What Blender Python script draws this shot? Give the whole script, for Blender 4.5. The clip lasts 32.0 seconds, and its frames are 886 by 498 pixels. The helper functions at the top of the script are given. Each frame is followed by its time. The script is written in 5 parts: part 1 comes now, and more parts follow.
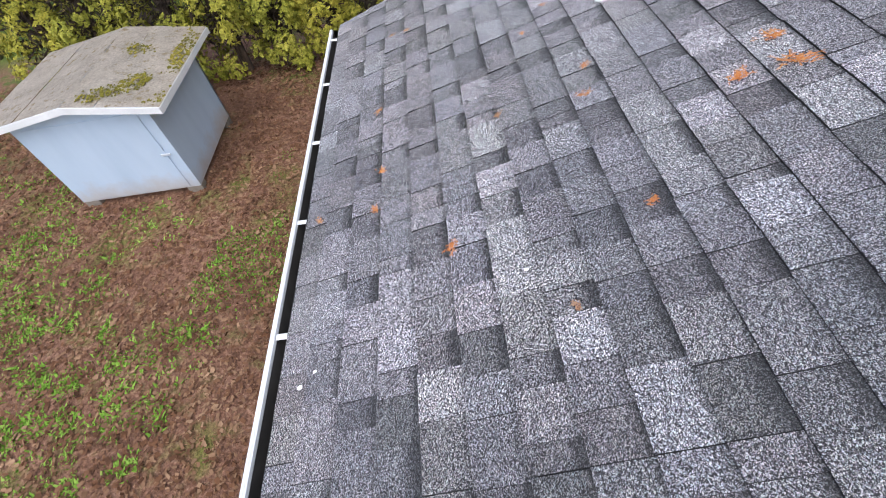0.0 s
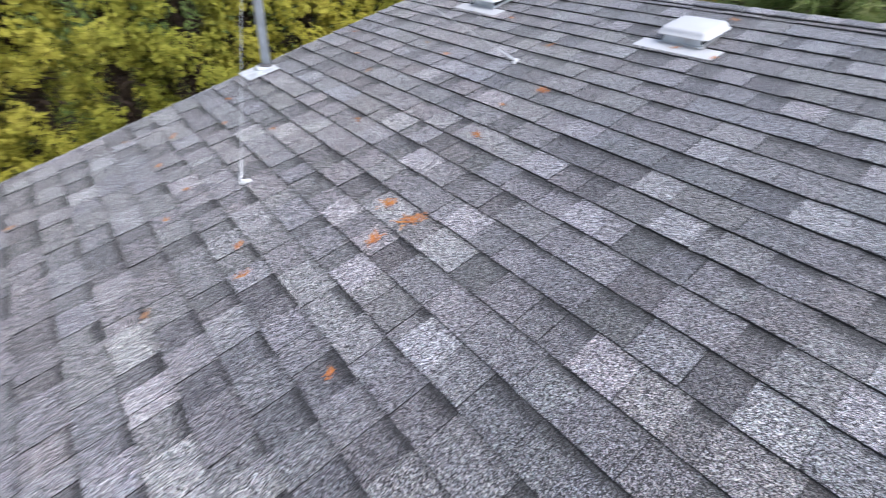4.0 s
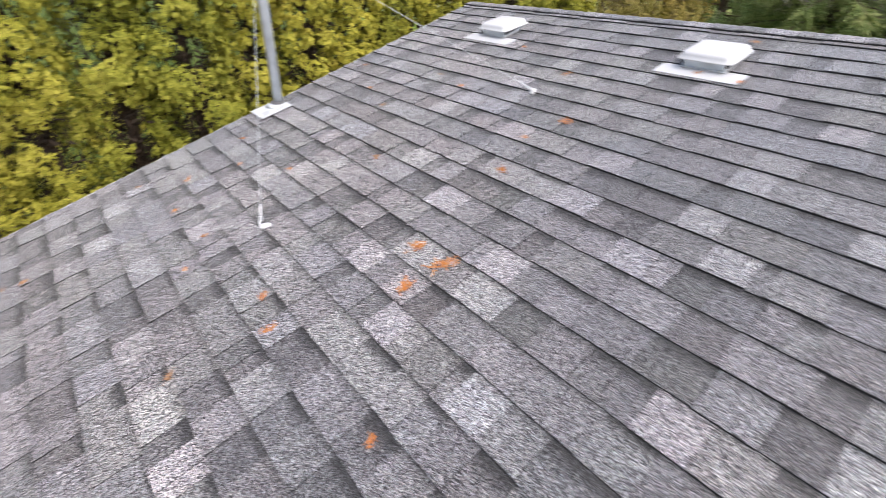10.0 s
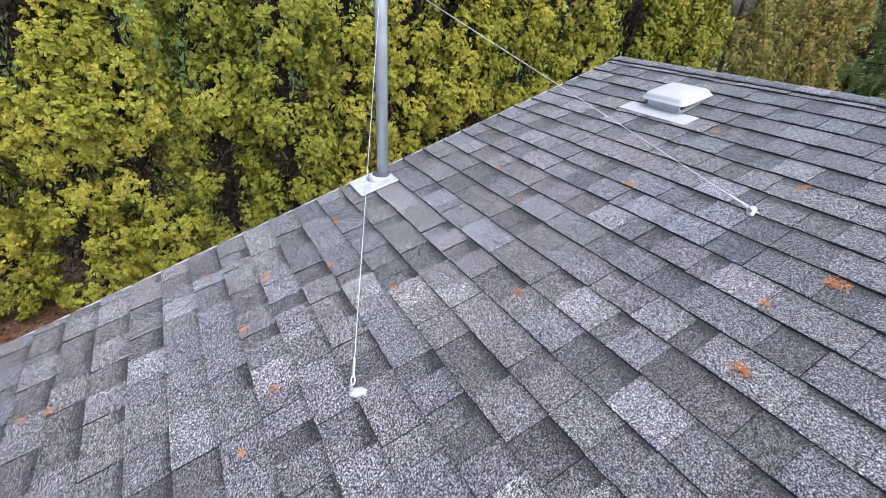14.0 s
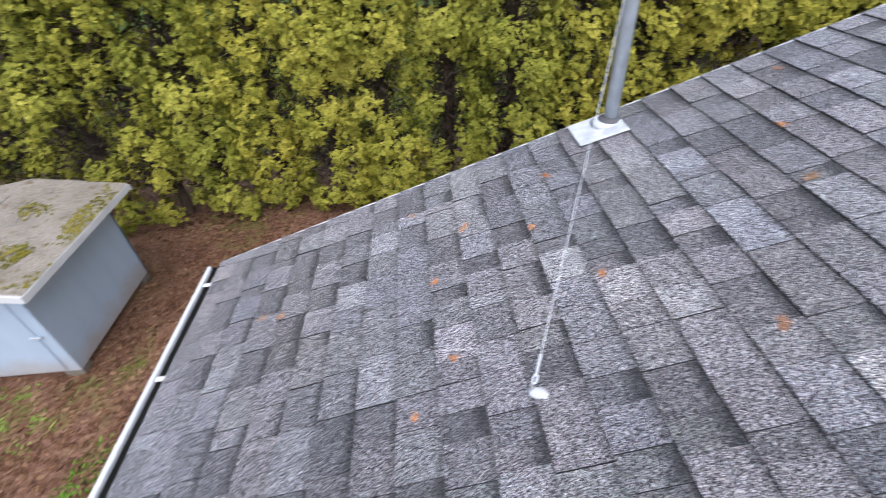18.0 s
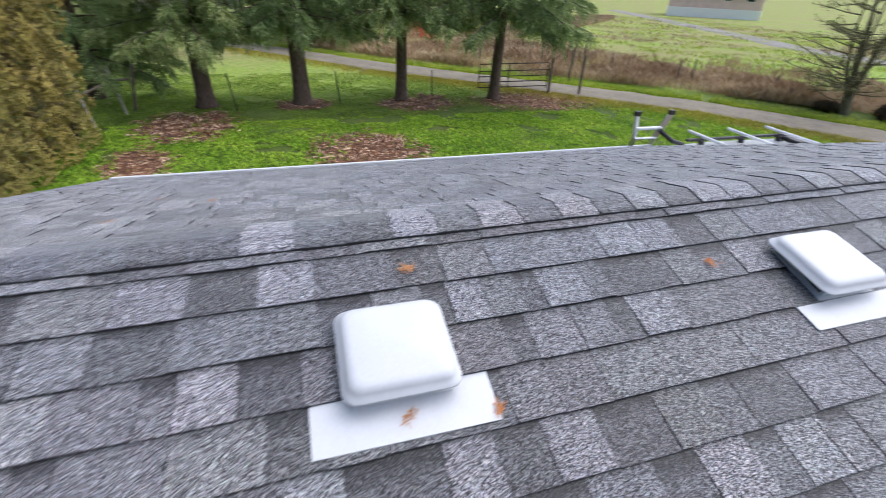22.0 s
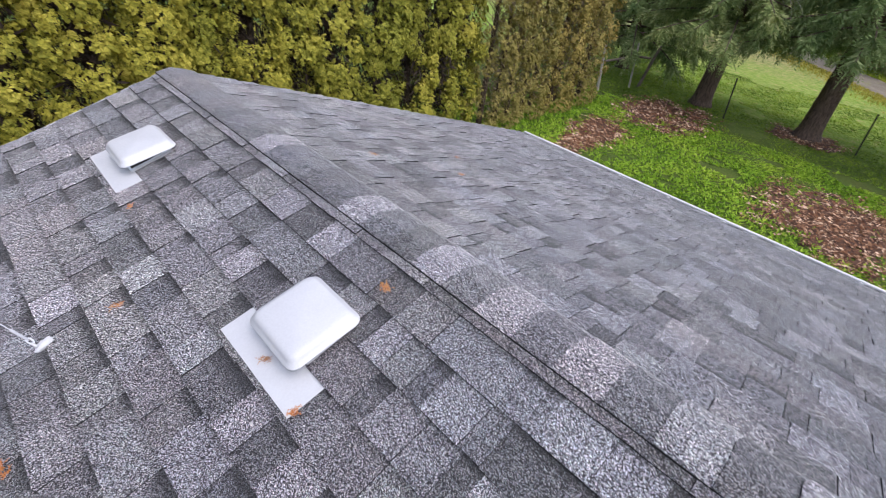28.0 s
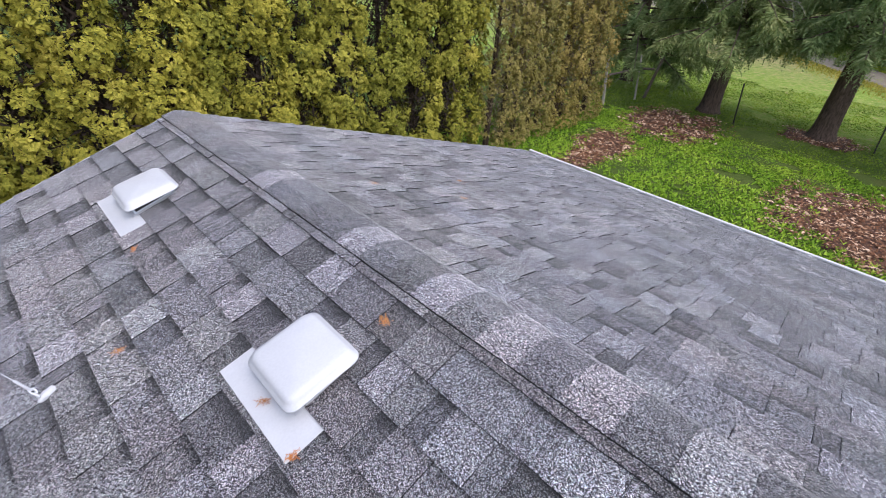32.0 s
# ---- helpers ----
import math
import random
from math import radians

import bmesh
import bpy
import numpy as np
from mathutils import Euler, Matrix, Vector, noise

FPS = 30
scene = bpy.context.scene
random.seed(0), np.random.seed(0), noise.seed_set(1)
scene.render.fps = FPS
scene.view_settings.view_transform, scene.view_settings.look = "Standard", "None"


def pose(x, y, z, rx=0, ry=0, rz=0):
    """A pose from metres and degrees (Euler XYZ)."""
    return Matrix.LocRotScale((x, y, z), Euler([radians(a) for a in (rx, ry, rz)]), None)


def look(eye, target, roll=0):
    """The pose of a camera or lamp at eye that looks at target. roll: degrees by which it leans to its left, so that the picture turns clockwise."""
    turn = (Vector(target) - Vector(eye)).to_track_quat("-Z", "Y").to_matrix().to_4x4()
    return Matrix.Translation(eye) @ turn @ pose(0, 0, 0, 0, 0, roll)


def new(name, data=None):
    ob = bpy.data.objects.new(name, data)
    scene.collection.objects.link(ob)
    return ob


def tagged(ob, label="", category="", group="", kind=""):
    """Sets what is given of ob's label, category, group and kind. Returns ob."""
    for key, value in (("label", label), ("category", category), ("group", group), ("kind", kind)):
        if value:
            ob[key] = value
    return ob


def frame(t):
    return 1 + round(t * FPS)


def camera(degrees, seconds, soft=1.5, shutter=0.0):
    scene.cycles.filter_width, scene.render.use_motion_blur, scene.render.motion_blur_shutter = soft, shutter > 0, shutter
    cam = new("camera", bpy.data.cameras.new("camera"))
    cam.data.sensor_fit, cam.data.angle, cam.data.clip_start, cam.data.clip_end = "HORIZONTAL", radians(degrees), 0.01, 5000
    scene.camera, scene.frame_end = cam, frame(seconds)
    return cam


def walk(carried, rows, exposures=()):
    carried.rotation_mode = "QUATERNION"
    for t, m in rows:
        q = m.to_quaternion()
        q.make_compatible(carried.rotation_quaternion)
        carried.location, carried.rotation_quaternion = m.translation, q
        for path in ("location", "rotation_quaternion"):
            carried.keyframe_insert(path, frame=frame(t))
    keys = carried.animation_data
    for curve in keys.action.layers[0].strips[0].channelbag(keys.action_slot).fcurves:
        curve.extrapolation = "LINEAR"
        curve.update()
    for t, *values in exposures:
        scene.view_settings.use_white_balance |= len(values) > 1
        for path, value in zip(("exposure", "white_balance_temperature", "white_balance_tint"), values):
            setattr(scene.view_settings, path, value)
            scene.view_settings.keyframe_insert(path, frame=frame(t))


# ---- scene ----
cam = camera(89.3, 32.0, soft=0.7, shutter=0.4)
PATH = [
    (0, (0.721, -3.537, 3.652), (0.612, -2.270, 2.108), -11.52),
    (0.5, (0.743, -3.500, 3.672), (0.668, -2.221, 2.137), -13.65),
    (1, (0.769, -3.511, 3.694), (0.794, -2.160, 2.220), -14.14),
    (1.5, (0.779, -3.529, 3.734), (0.897, -2.075, 2.366), -13.21),
    (2, (0.774, -3.555, 3.746), (0.957, -2.025, 2.472), -10.75),
    (2.5, (0.771, -3.558, 3.779), (0.979, -1.986, 2.560), -9.72),
    (3, (0.783, -3.565, 3.783), (1.022, -1.960, 2.614), -8.83),
    (3.5, (0.857, -3.571, 3.752), (1.439, -2.049, 2.591), -3.00),
    (4, (0.938, -3.461, 3.672), (2.039, -2.219, 2.557), 4.80),
    (4.5, (1.012, -3.404, 3.653), (2.419, -2.452, 2.597), 5.50),
    (6.5, (1.074, -3.487, 3.675), (2.694, -3.088, 2.572), 9.03),
    (7, (1.087, -3.528, 3.690), (2.707, -3.140, 2.582), 9.22),
    (7.5, (1.103, -3.552, 3.701), (2.729, -3.183, 2.597), 9.77),
    (8, (1.116, -3.557, 3.723), (2.758, -3.185, 2.643), 9.83),
    (8.5, (1.109, -3.556, 3.730), (2.757, -3.121, 2.684), 9.04),
    (9, (1.076, -3.576, 3.744), (2.664, -2.921, 2.721), 5.67),
    (9.5, (0.990, -3.528, 3.729), (2.367, -2.519, 2.687), 3.09),
    (10, (0.924, -3.303, 3.706), (2.040, -2.014, 2.659), 2.40),
    (10.5, (0.849, -3.091, 3.712), (1.645, -1.606, 2.634), 5.66),
    (11, (0.901, -2.823, 3.740), (1.373, -1.230, 2.625), 2.87),
    (11.5, (1.016, -2.653, 3.817), (1.456, -0.982, 2.810), 0.36),
    (12, (1.115, -2.451, 3.825), (1.767, -0.838, 2.838), 1.23),
    (12.5, (1.182, -2.346, 3.827), (2.017, -0.797, 2.877), 1.76),
    (13, (1.208, -2.334, 3.819), (2.085, -0.810, 2.865), 2.05),
    (13.5, (1.184, -2.372, 3.819), (2.094, -0.873, 2.858), 2.83),
    (14, (1.152, -2.397, 3.804), (2.063, -0.911, 2.823), 4.00),
    (14.5, (1.120, -2.392, 3.777), (1.927, -0.915, 2.697), 5.47),
    (15, (1.085, -2.418, 3.831), (1.491, -0.853, 2.654), 2.10),
    (15.5, (1.007, -2.404, 3.800), (0.758, -0.813, 2.614), -2.14),
    (16, (1.005, -2.360, 3.800), (0.695, -0.775, 2.602), -3.20),
    (17, (1.028, -2.250, 3.800), (0.705, -0.692, 2.556), -5.10),
    (17.5, (1.057, -2.205, 3.803), (0.785, -0.677, 2.541), -5.66),
    (18, (1.229, -2.110, 3.806), (1.259, -0.557, 2.546), -4.28),
    (18.5, (1.493, -2.039, 3.870), (1.681, -0.484, 2.626), -4.58),
    (19, (1.699, -1.949, 3.953), (2.126, -0.369, 2.804), -5.50),
    (19.5, (1.852, -1.634, 3.992), (2.912, -0.318, 2.922), 0.27),
    (20, (2.009, -1.579, 4.013), (3.425, -0.622, 2.974), 3.68),
    (20.5, (2.215, -1.599, 4.047), (3.773, -0.866, 3.030), 2.59),
    (21, (2.464, -1.742, 4.158), (4.127, -1.292, 3.142), 0.20),
    (21.5, (2.608, -1.930, 4.164), (4.326, -2.057, 3.147), 1.18),
    (22, (2.793, -2.148, 4.171), (4.431, -2.656, 3.142), 2.48),
    (22.5, (2.881, -2.397, 4.236), (4.366, -3.191, 3.156), 2.15),
    (23, (2.935, -2.739, 4.242), (4.299, -3.655, 3.102), 5.05),
    (23.5, (3.007, -2.967, 4.254), (4.335, -3.904, 3.088), 4.99),
    (24, (3.176, -3.176, 4.266), (4.429, -4.071, 2.989), 7.05),
    (24.5, (3.245, -3.231, 4.343), (4.612, -3.873, 3.032), 8.65),
    (25, (3.301, -3.311, 4.430), (4.730, -3.382, 3.032), 9.20),
    (25.5, (3.255, -3.319, 4.420), (4.626, -2.916, 3.020), 6.42),
    (26, (3.253, -3.232, 4.408), (4.623, -2.765, 3.028), 10.07),
    (26.5, (3.219, -3.216, 4.413), (4.562, -2.643, 3.046), 10.72),
    (28.5, (3.133, -3.225, 4.479), (4.295, -2.077, 3.326), 6.53),
    (29, (3.137, -3.215, 4.473), (4.286, -2.035, 3.337), 6.33),
    (29.5, (3.150, -3.206, 4.470), (4.287, -2.011, 3.339), 6.78),
    (30, (3.161, -3.212, 4.472), (4.291, -2.015, 3.337), 6.23),
    (30.5, (3.171, -3.229, 4.473), (4.297, -2.028, 3.337), 4.53),
    (31, (3.184, -3.239, 4.476), (4.311, -2.039, 3.340), 2.54),
    (31.5, (3.190, -3.230, 4.481), (4.331, -2.042, 3.346), 2.97),
    (32, (3.208, -3.233, 4.479), (4.395, -2.089, 3.346), 2.88),

]
walk(cam, [(t, look(eye, target, roll)) for t, eye, target, roll in PATH],
     [(0, 0.5, 5920, 12), (4.0, 0.5, 5920, 12), (6.5, 0.64, 6700, 13), (9.0, 0.71, 6700, 13), (10.0, 0.72, 6500, 13), (11.0, 0.55, 5960, 13), (12.5, 0.49, 5800, 12), (20.5, 0.5, 5850, 12), (22.0, 0.36, 5850, 12), (22.6, 0.5, 6050, 15), (23.1, 0.31, 6180, 15), (24.2, 0.31, 6220, 15), (26.5, 0.22, 6450, 14), (28.5, 0.24, 5880, 16), (32.0, 0.24, 5880, 16)])

# ---- world and light: a bright overcast afternoon ----
world = bpy.data.worlds.new("overcast_sky")
scene.world = world
world.use_nodes = True
wn = world.node_tree
sky = wn.nodes.new("ShaderNodeTexSky")
sky.sky_type = "NISHITA"
sky.sun_disc = False
sky.sun_elevation, sky.sun_rotation = radians(60), radians(176)
sky.air_density, sky.dust_density, sky.ozone_density = 1.0, 4.0, 1.0
wn.links.new(sky.outputs[0], wn.nodes["Background"].inputs[0])
wn.nodes["Background"].inputs[1].default_value = 0.125
sun = new("sun", bpy.data.lights.new("sun", "SUN"))
sun.data.energy, sun.data.angle, sun.data.color = 2.3, radians(110), (1.0, 0.97, 0.92)
sun.matrix_world = look((1.0, -14, 24), (0, 0, 0))

# ---- plan ----
EAVE = 2.2                     # height of the eave over the ground
PITCH = radians(17.84)
RUN = 4.238                    # eave to ridge, along the slope
LONG = 6.95                    # gable to gable
RX = RUN * math.cos(PITCH)
EXPOSE = 0.1428                # shingle exposure
N_A = Vector((-math.sin(PITCH), 0, math.cos(PITCH)))
N_B = Vector((math.sin(PITCH), 0, math.cos(PITCH)))


def drift(y):
    """Stretch of the slope towards the roof's far end, set to fit the camera's view."""
    return 1 + 0.0032 * (-y - 0.8)


def slope_a(u, y, h=0.0):
    s = u * drift(y)
    return Vector((s * math.cos(PITCH), y, EAVE + s * math.sin(PITCH))) + N_A * h


def slope_b(u, y, h=0.0):
    top = slope_a(RUN, y)
    low = Vector((2 * RX, y, EAVE))
    return low + (top - low) * (u / RUN) + N_B * h


def rake_y(fn, u):
    """Skew of the near slope's gable edge against its ridge, set to fit the camera's view."""
    return -0.1 * (1 - u / RUN) if fn is slope_a else 0.0


# ---- materials ----
def tree_of(name):
    m = bpy.data.materials.new(name)
    m.use_nodes = True
    return m, m.node_tree, m.node_tree.nodes["Principled BSDF"]


def node(t, kind, **put):
    n = t.nodes.new(kind)
    for k, v in put.items():
        if k in n.inputs:
            n.inputs[k].default_value = v
    return n


def ramp(t, source, stops, mode="LINEAR"):
    r = t.nodes.new("ShaderNodeValToRGB")
    r.color_ramp.interpolation = mode
    while len(r.color_ramp.elements) < len(stops):
        r.color_ramp.elements.new(0.5)
    for e, (pos, col) in zip(r.color_ramp.elements, stops):
        e.position, e.color = pos, (*col, 1)
    t.links.new(source, r.inputs[0])
    return r.outputs[0]


def mixed(t, fac, a, b, mode="MIX"):
    m = t.nodes.new("ShaderNodeMix")
    m.data_type, m.blend_type = "RGBA", mode
    for sock, val in ((m.inputs[0], fac), (m.inputs[6], a), (m.inputs[7], b)):
        if isinstance(val, (int, float)):
            sock.default_value = val
        elif isinstance(val, tuple):
            sock.default_value = (*val, 1)
        else:
            t.links.new(val, sock)
    return m.outputs[2]


def place(t, stretch=(1, 1, 1)):
    """World position as texture space."""
    g = t.nodes.new("ShaderNodeNewGeometry")
    m = t.nodes.new("ShaderNodeMapping")
    m.inputs["Scale"].default_value = stretch
    t.links.new(g.outputs["Position"], m.inputs[0])
    return m.outputs[0]


def noisy(t, space, scale, detail=3.0, rough=0.55):
    n = node(t, "ShaderNodeTexNoise", Scale=scale, Detail=detail, Roughness=rough)
    t.links.new(space, n.inputs["Vector"])
    return n.outputs[0]


def bumped(t, bsdf, height, strength=0.4, distance=0.01):
    b = node(t, "ShaderNodeBump", Strength=strength, Distance=distance)
    t.links.new(height, b.inputs["Height"])
    t.links.new(b.outputs[0], bsdf.inputs["Normal"])


def plain(name, col, rough=0.5, metal=0.0, vary=0.15, scale=6.0, bump=0.0, spec=0.5):
    """Painted or metal surface with faint large stains and fine grain."""
    m, t, b = tree_of(name)
    sp = place(t)
    big, fine = noisy(t, sp, scale), noisy(t, sp, scale * 22, 2)
    c = ramp(t, big, [(0.3, tuple(v * (1 - vary) for v in col)), (0.7, tuple(min(1, v * (1 + vary * 0.5)) for v in col))])
    c = mixed(t, 0.12, c, ramp(t, fine, [(0.35, tuple(v * 0.6 for v in col)), (0.65, col)]))
    t.links.new(c, b.inputs["Base Color"])
    b.inputs["Roughness"].default_value, b.inputs["Metallic"].default_value = rough, metal
    b.inputs["Specular IOR Level"].default_value = spec
    if bump:
        bumped(t, b, fine, bump, 0.004)
    return m


def shingle_stuff(name, tones, head=0.0):
    """Mineral granules: salt-and-pepper specks on blends that change from tab to tab."""
    m, t, b = tree_of(name)
    sp = place(t)
    g = t.nodes.new("ShaderNodeNewGeometry")
    info = t.nodes.new("ShaderNodeObjectInfo")
    stir = t.nodes.new("ShaderNodeMath")
    stir.operation = "MULTIPLY_ADD"
    stir.inputs[1].default_value = 37.3
    t.links.new(info.outputs["Random"], stir.inputs[0])
    t.links.new(g.outputs["Random Per Island"], stir.inputs[2])
    lone = t.nodes.new("ShaderNodeMath")
    lone.operation = "FRACT"
    t.links.new(stir.outputs[0], lone.inputs[0])
    tab = ramp(t, lone.outputs[0], tones)
    lot = ramp(t, info.outputs["Random"], [(0.0, (0.96, 0.975, 1.01)), (0.5, (1.0, 1.0, 1.02)), (1.0, (1.02, 1.0, 1.0))])
    tab = mixed(t, 1.0, tab, lot, "MULTIPLY")
    hue = node(t, "ShaderNodeMath")
    hue.operation = "MULTIPLY"
    hue.inputs[1].default_value = 7.7
    t.links.new(lone.outputs[0], hue.inputs[0])
    turn = node(t, "ShaderNodeMath")
    turn.operation = "FRACT"
    t.links.new(hue.outputs[0], turn.inputs[0])
    tab = mixed(t, 1.0, tab, ramp(t, turn.outputs[0], [(0.0, (1.03, 0.99, 0.995)), (0.35, (0.98, 0.99, 1.03)), (0.7, (0.99, 1.008, 0.98)), (1.0, (1.018, 0.994, 1.012))]), "MULTIPLY")
    stain = noisy(t, sp, 1.1, 4)
    tab = mixed(t, 1.0, tab, ramp(t, stain, [(0.3, (0.86, 0.87, 0.9)), (0.7, (1.1, 1.09, 1.07))]), "MULTIPLY")
    v = node(t, "ShaderNodeTexVoronoi", Scale=470.0)
    t.links.new(sp, v.inputs["Vector"])
    grey = t.nodes.new("ShaderNodeRGBToBW")
    t.links.new(v.outputs["Color"], grey.inputs[0])
    specks = ramp(t, grey.outputs[0], [(0.28, (0.02, 0.02, 0.025)), (0.46, (0.3, 0.3, 0.325)), (0.58, (1.3, 1.3, 1.31)), (0.76, (3.1, 3.08, 3.07))])
    tint = mixed(t, 0.22, (1.0, 1.0, 1.0), v.outputs["Color"])
    specks = mixed(t, 1.0, specks, mixed(t, 1.0, tint, (1.14, 1.13, 1.13), "MULTIPLY"), "MULTIPLY")
    v2 = node(t, "ShaderNodeTexVoronoi", Scale=290.0)
    t.links.new(sp, v2.inputs["Vector"])
    clump = t.nodes.new("ShaderNodeRGBToBW")
    t.links.new(v2.outputs["Color"], clump.inputs[0])
    specks = mixed(t, 1.0, specks, ramp(t, clump.outputs[0], [(0.25, (0.52, 0.52, 0.53)), (0.5, (0.95, 0.95, 0.95)), (0.75, (1.48, 1.48, 1.47))]), "MULTIPLY")
    col = mixed(t, 1.0, tab, specks, "MULTIPLY")
    # Printed shadow line: shade under the next course, put into the colour.
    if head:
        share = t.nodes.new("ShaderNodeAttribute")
        share.attribute_name = "shadow_band"
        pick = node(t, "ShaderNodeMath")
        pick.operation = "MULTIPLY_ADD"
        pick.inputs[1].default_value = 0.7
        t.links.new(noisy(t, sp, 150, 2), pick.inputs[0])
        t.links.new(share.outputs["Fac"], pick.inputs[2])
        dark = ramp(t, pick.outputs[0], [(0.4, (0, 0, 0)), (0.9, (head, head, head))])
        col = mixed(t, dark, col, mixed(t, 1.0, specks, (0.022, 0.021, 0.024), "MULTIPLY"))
    t.links.new(col, b.inputs["Base Color"])
    b.inputs["Roughness"].default_value = 0.54
    b.inputs["Specular IOR Level"].default_value = 0.45
    b.inputs["Diffuse Roughness"].default_value = 1.0
    b.inputs["Sheen Weight"].default_value, b.inputs["Sheen Roughness"].default_value = 0.27, 0.4
    bumped(t, b, grey.outputs[0], 0.6, 0.002)
    return m


GREY = lambda v, w=1.075: (v * 1.05, v * 1.0, v * w * 1.0)
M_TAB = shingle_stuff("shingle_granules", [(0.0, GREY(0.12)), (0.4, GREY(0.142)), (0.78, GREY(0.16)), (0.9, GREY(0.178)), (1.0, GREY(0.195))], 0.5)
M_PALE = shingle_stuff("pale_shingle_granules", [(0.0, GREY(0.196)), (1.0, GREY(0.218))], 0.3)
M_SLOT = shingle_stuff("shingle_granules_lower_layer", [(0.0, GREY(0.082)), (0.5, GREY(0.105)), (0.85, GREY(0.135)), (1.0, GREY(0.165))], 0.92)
M_CAP = shingle_stuff("ridge_cap_granules", [(0.0, GREY(0.106)), (0.5, GREY(0.124)), (1.0, GREY(0.14))])
M_CAP_PALE = shingle_stuff("pale_ridge_cap_granules", [(0.0, GREY(0.222)), (1.0, GREY(0.245))])
M_EDGE = plain("asphalt_edge", (0.028, 0.028, 0.03), 0.9)
M_WHITE = plain("white_painted_steel", (0.62, 0.63, 0.65), 0.35, vary=0.05)
M_TRIM = plain("white_trim_paint", (0.74, 0.75, 0.75), 0.5, vary=0.12, scale=3)
M_GALV = plain("galvanised_steel", (0.62, 0.67, 0.72), 0.38, 0.3, vary=0.2, scale=14)
M_FLASH = plain("flashing_metal", (0.70, 0.73, 0.76), 0.38, 0.1, vary=0.3, scale=16)
M_RUBBER = plain("grey_rubber", (0.10, 0.10, 0.105), 0.6)
M_GUTTER_IN = plain("gutter_inside", (0.065, 0.06, 0.055), 0.75, vary=0.4)
M_WALL = plain("garage_siding_paint", (0.55, 0.56, 0.55), 0.7, vary=0.1)


def shed_paint():
    """Pale blue paint, splashed with soil and worn along the bottom."""
    m, t, b = tree_of("pale_blue_paint")
    sp = place(t)
    xyz = t.nodes.new("ShaderNodeSeparateXYZ")
    t.links.new(sp, xyz.inputs[0])
    n, f = noisy(t, sp, 3.0, 5, 0.65), noisy(t, sp, 40, 3)
    col = ramp(t, noisy(t, place(t, (1, 1, 0.25)), 3.5, 4), [(0.3, (0.41, 0.505, 0.615)), (0.7, (0.47, 0.565, 0.675))])
    h = t.nodes.new("ShaderNodeMath")
    h.operation = "MULTIPLY_ADD"
    h.inputs[1].default_value = 0.55
    t.links.new(n, h.inputs[0])
    t.links.new(xyz.outputs[2], h.inputs[2])
    dirt = ramp(t, h.outputs[0], [(0.28, (0.9, 0.9, 0.9)), (0.62, (0, 0, 0))])
    col = mixed(t, dirt, col, (0.40, 0.33, 0.27))
    chips = ramp(t, noisy(t, sp, 9, 6, 0.75), [(0.70, (0, 0, 0)), (0.73, (0.5, 0.5, 0.5))])
    t.links.new(mixed(t, chips, col, (0.42, 0.36, 0.30)), b.inputs["Base Color"])
    b.inputs["Roughness"].default_value = 0.62
    bumped(t, b, f, 0.12, 0.004)
    return m


M_SHED = shed_paint()
M_BLOCK = plain("concrete_block", (0.21, 0.18, 0.145), 0.9, vary=0.4)
M_BLACK = plain("black_plastic", (0.015, 0.015, 0.017), 0.5)
M_ALU = plain("ladder_aluminium", (0.66, 0.67, 0.69), 0.32, 0.9, vary=0.2)
M_RAIL = plain("dark_iron", (0.035, 0.03, 0.028), 0.7, vary=0.4)
M_POST = plain("weathered_post", (0.16, 0.13, 0.10), 0.9, vary=0.4, scale=12)
M_POST_PALE = plain("bleached_post", (0.42, 0.38, 0.32), 0.9, vary=0.3, scale=12)
M_VAN = plain("white_vehicle_paint", (0.78, 0.79, 0.80), 0.2, vary=0.04)
M_TYRE = plain("tyre_rubber", (0.02, 0.02, 0.02), 0.8)
M_DROP = plain("bird_dropping", (0.8, 0.8, 0.78), 0.8)
M_BRICK = plain("pink_brick_wall", (0.80, 0.60, 0.55), 0.85, vary=0.12, scale=1.0)
M_LIME = plain("whitewash", (0.92, 0.92, 0.9), 0.8, vary=0.04)
M_TARP = plain("orange_sheeting", (0.55, 0.10, 0.035), 0.6, vary=0.3, scale=1.5)
M_BLUE = plain("blue_tarpaulin", (0.04, 0.14, 0.45), 0.5, vary=0.2)
M_DARK_CAR = plain("dark_car_paint", (0.03, 0.033, 0.04), 0.2)
M_RUST = plain("rusty_sheet", (0.14, 0.065, 0.045), 0.85, vary=0.4, scale=1.5)


def glass_stuff():
    m, t, b = tree_of("dark_glass")
    b.inputs["Base Color"].default_value = (0.02, 0.025, 0.03, 1)
    b.inputs["Roughness"].default_value = 0.06
    return m


M_GLASS = glass_stuff()


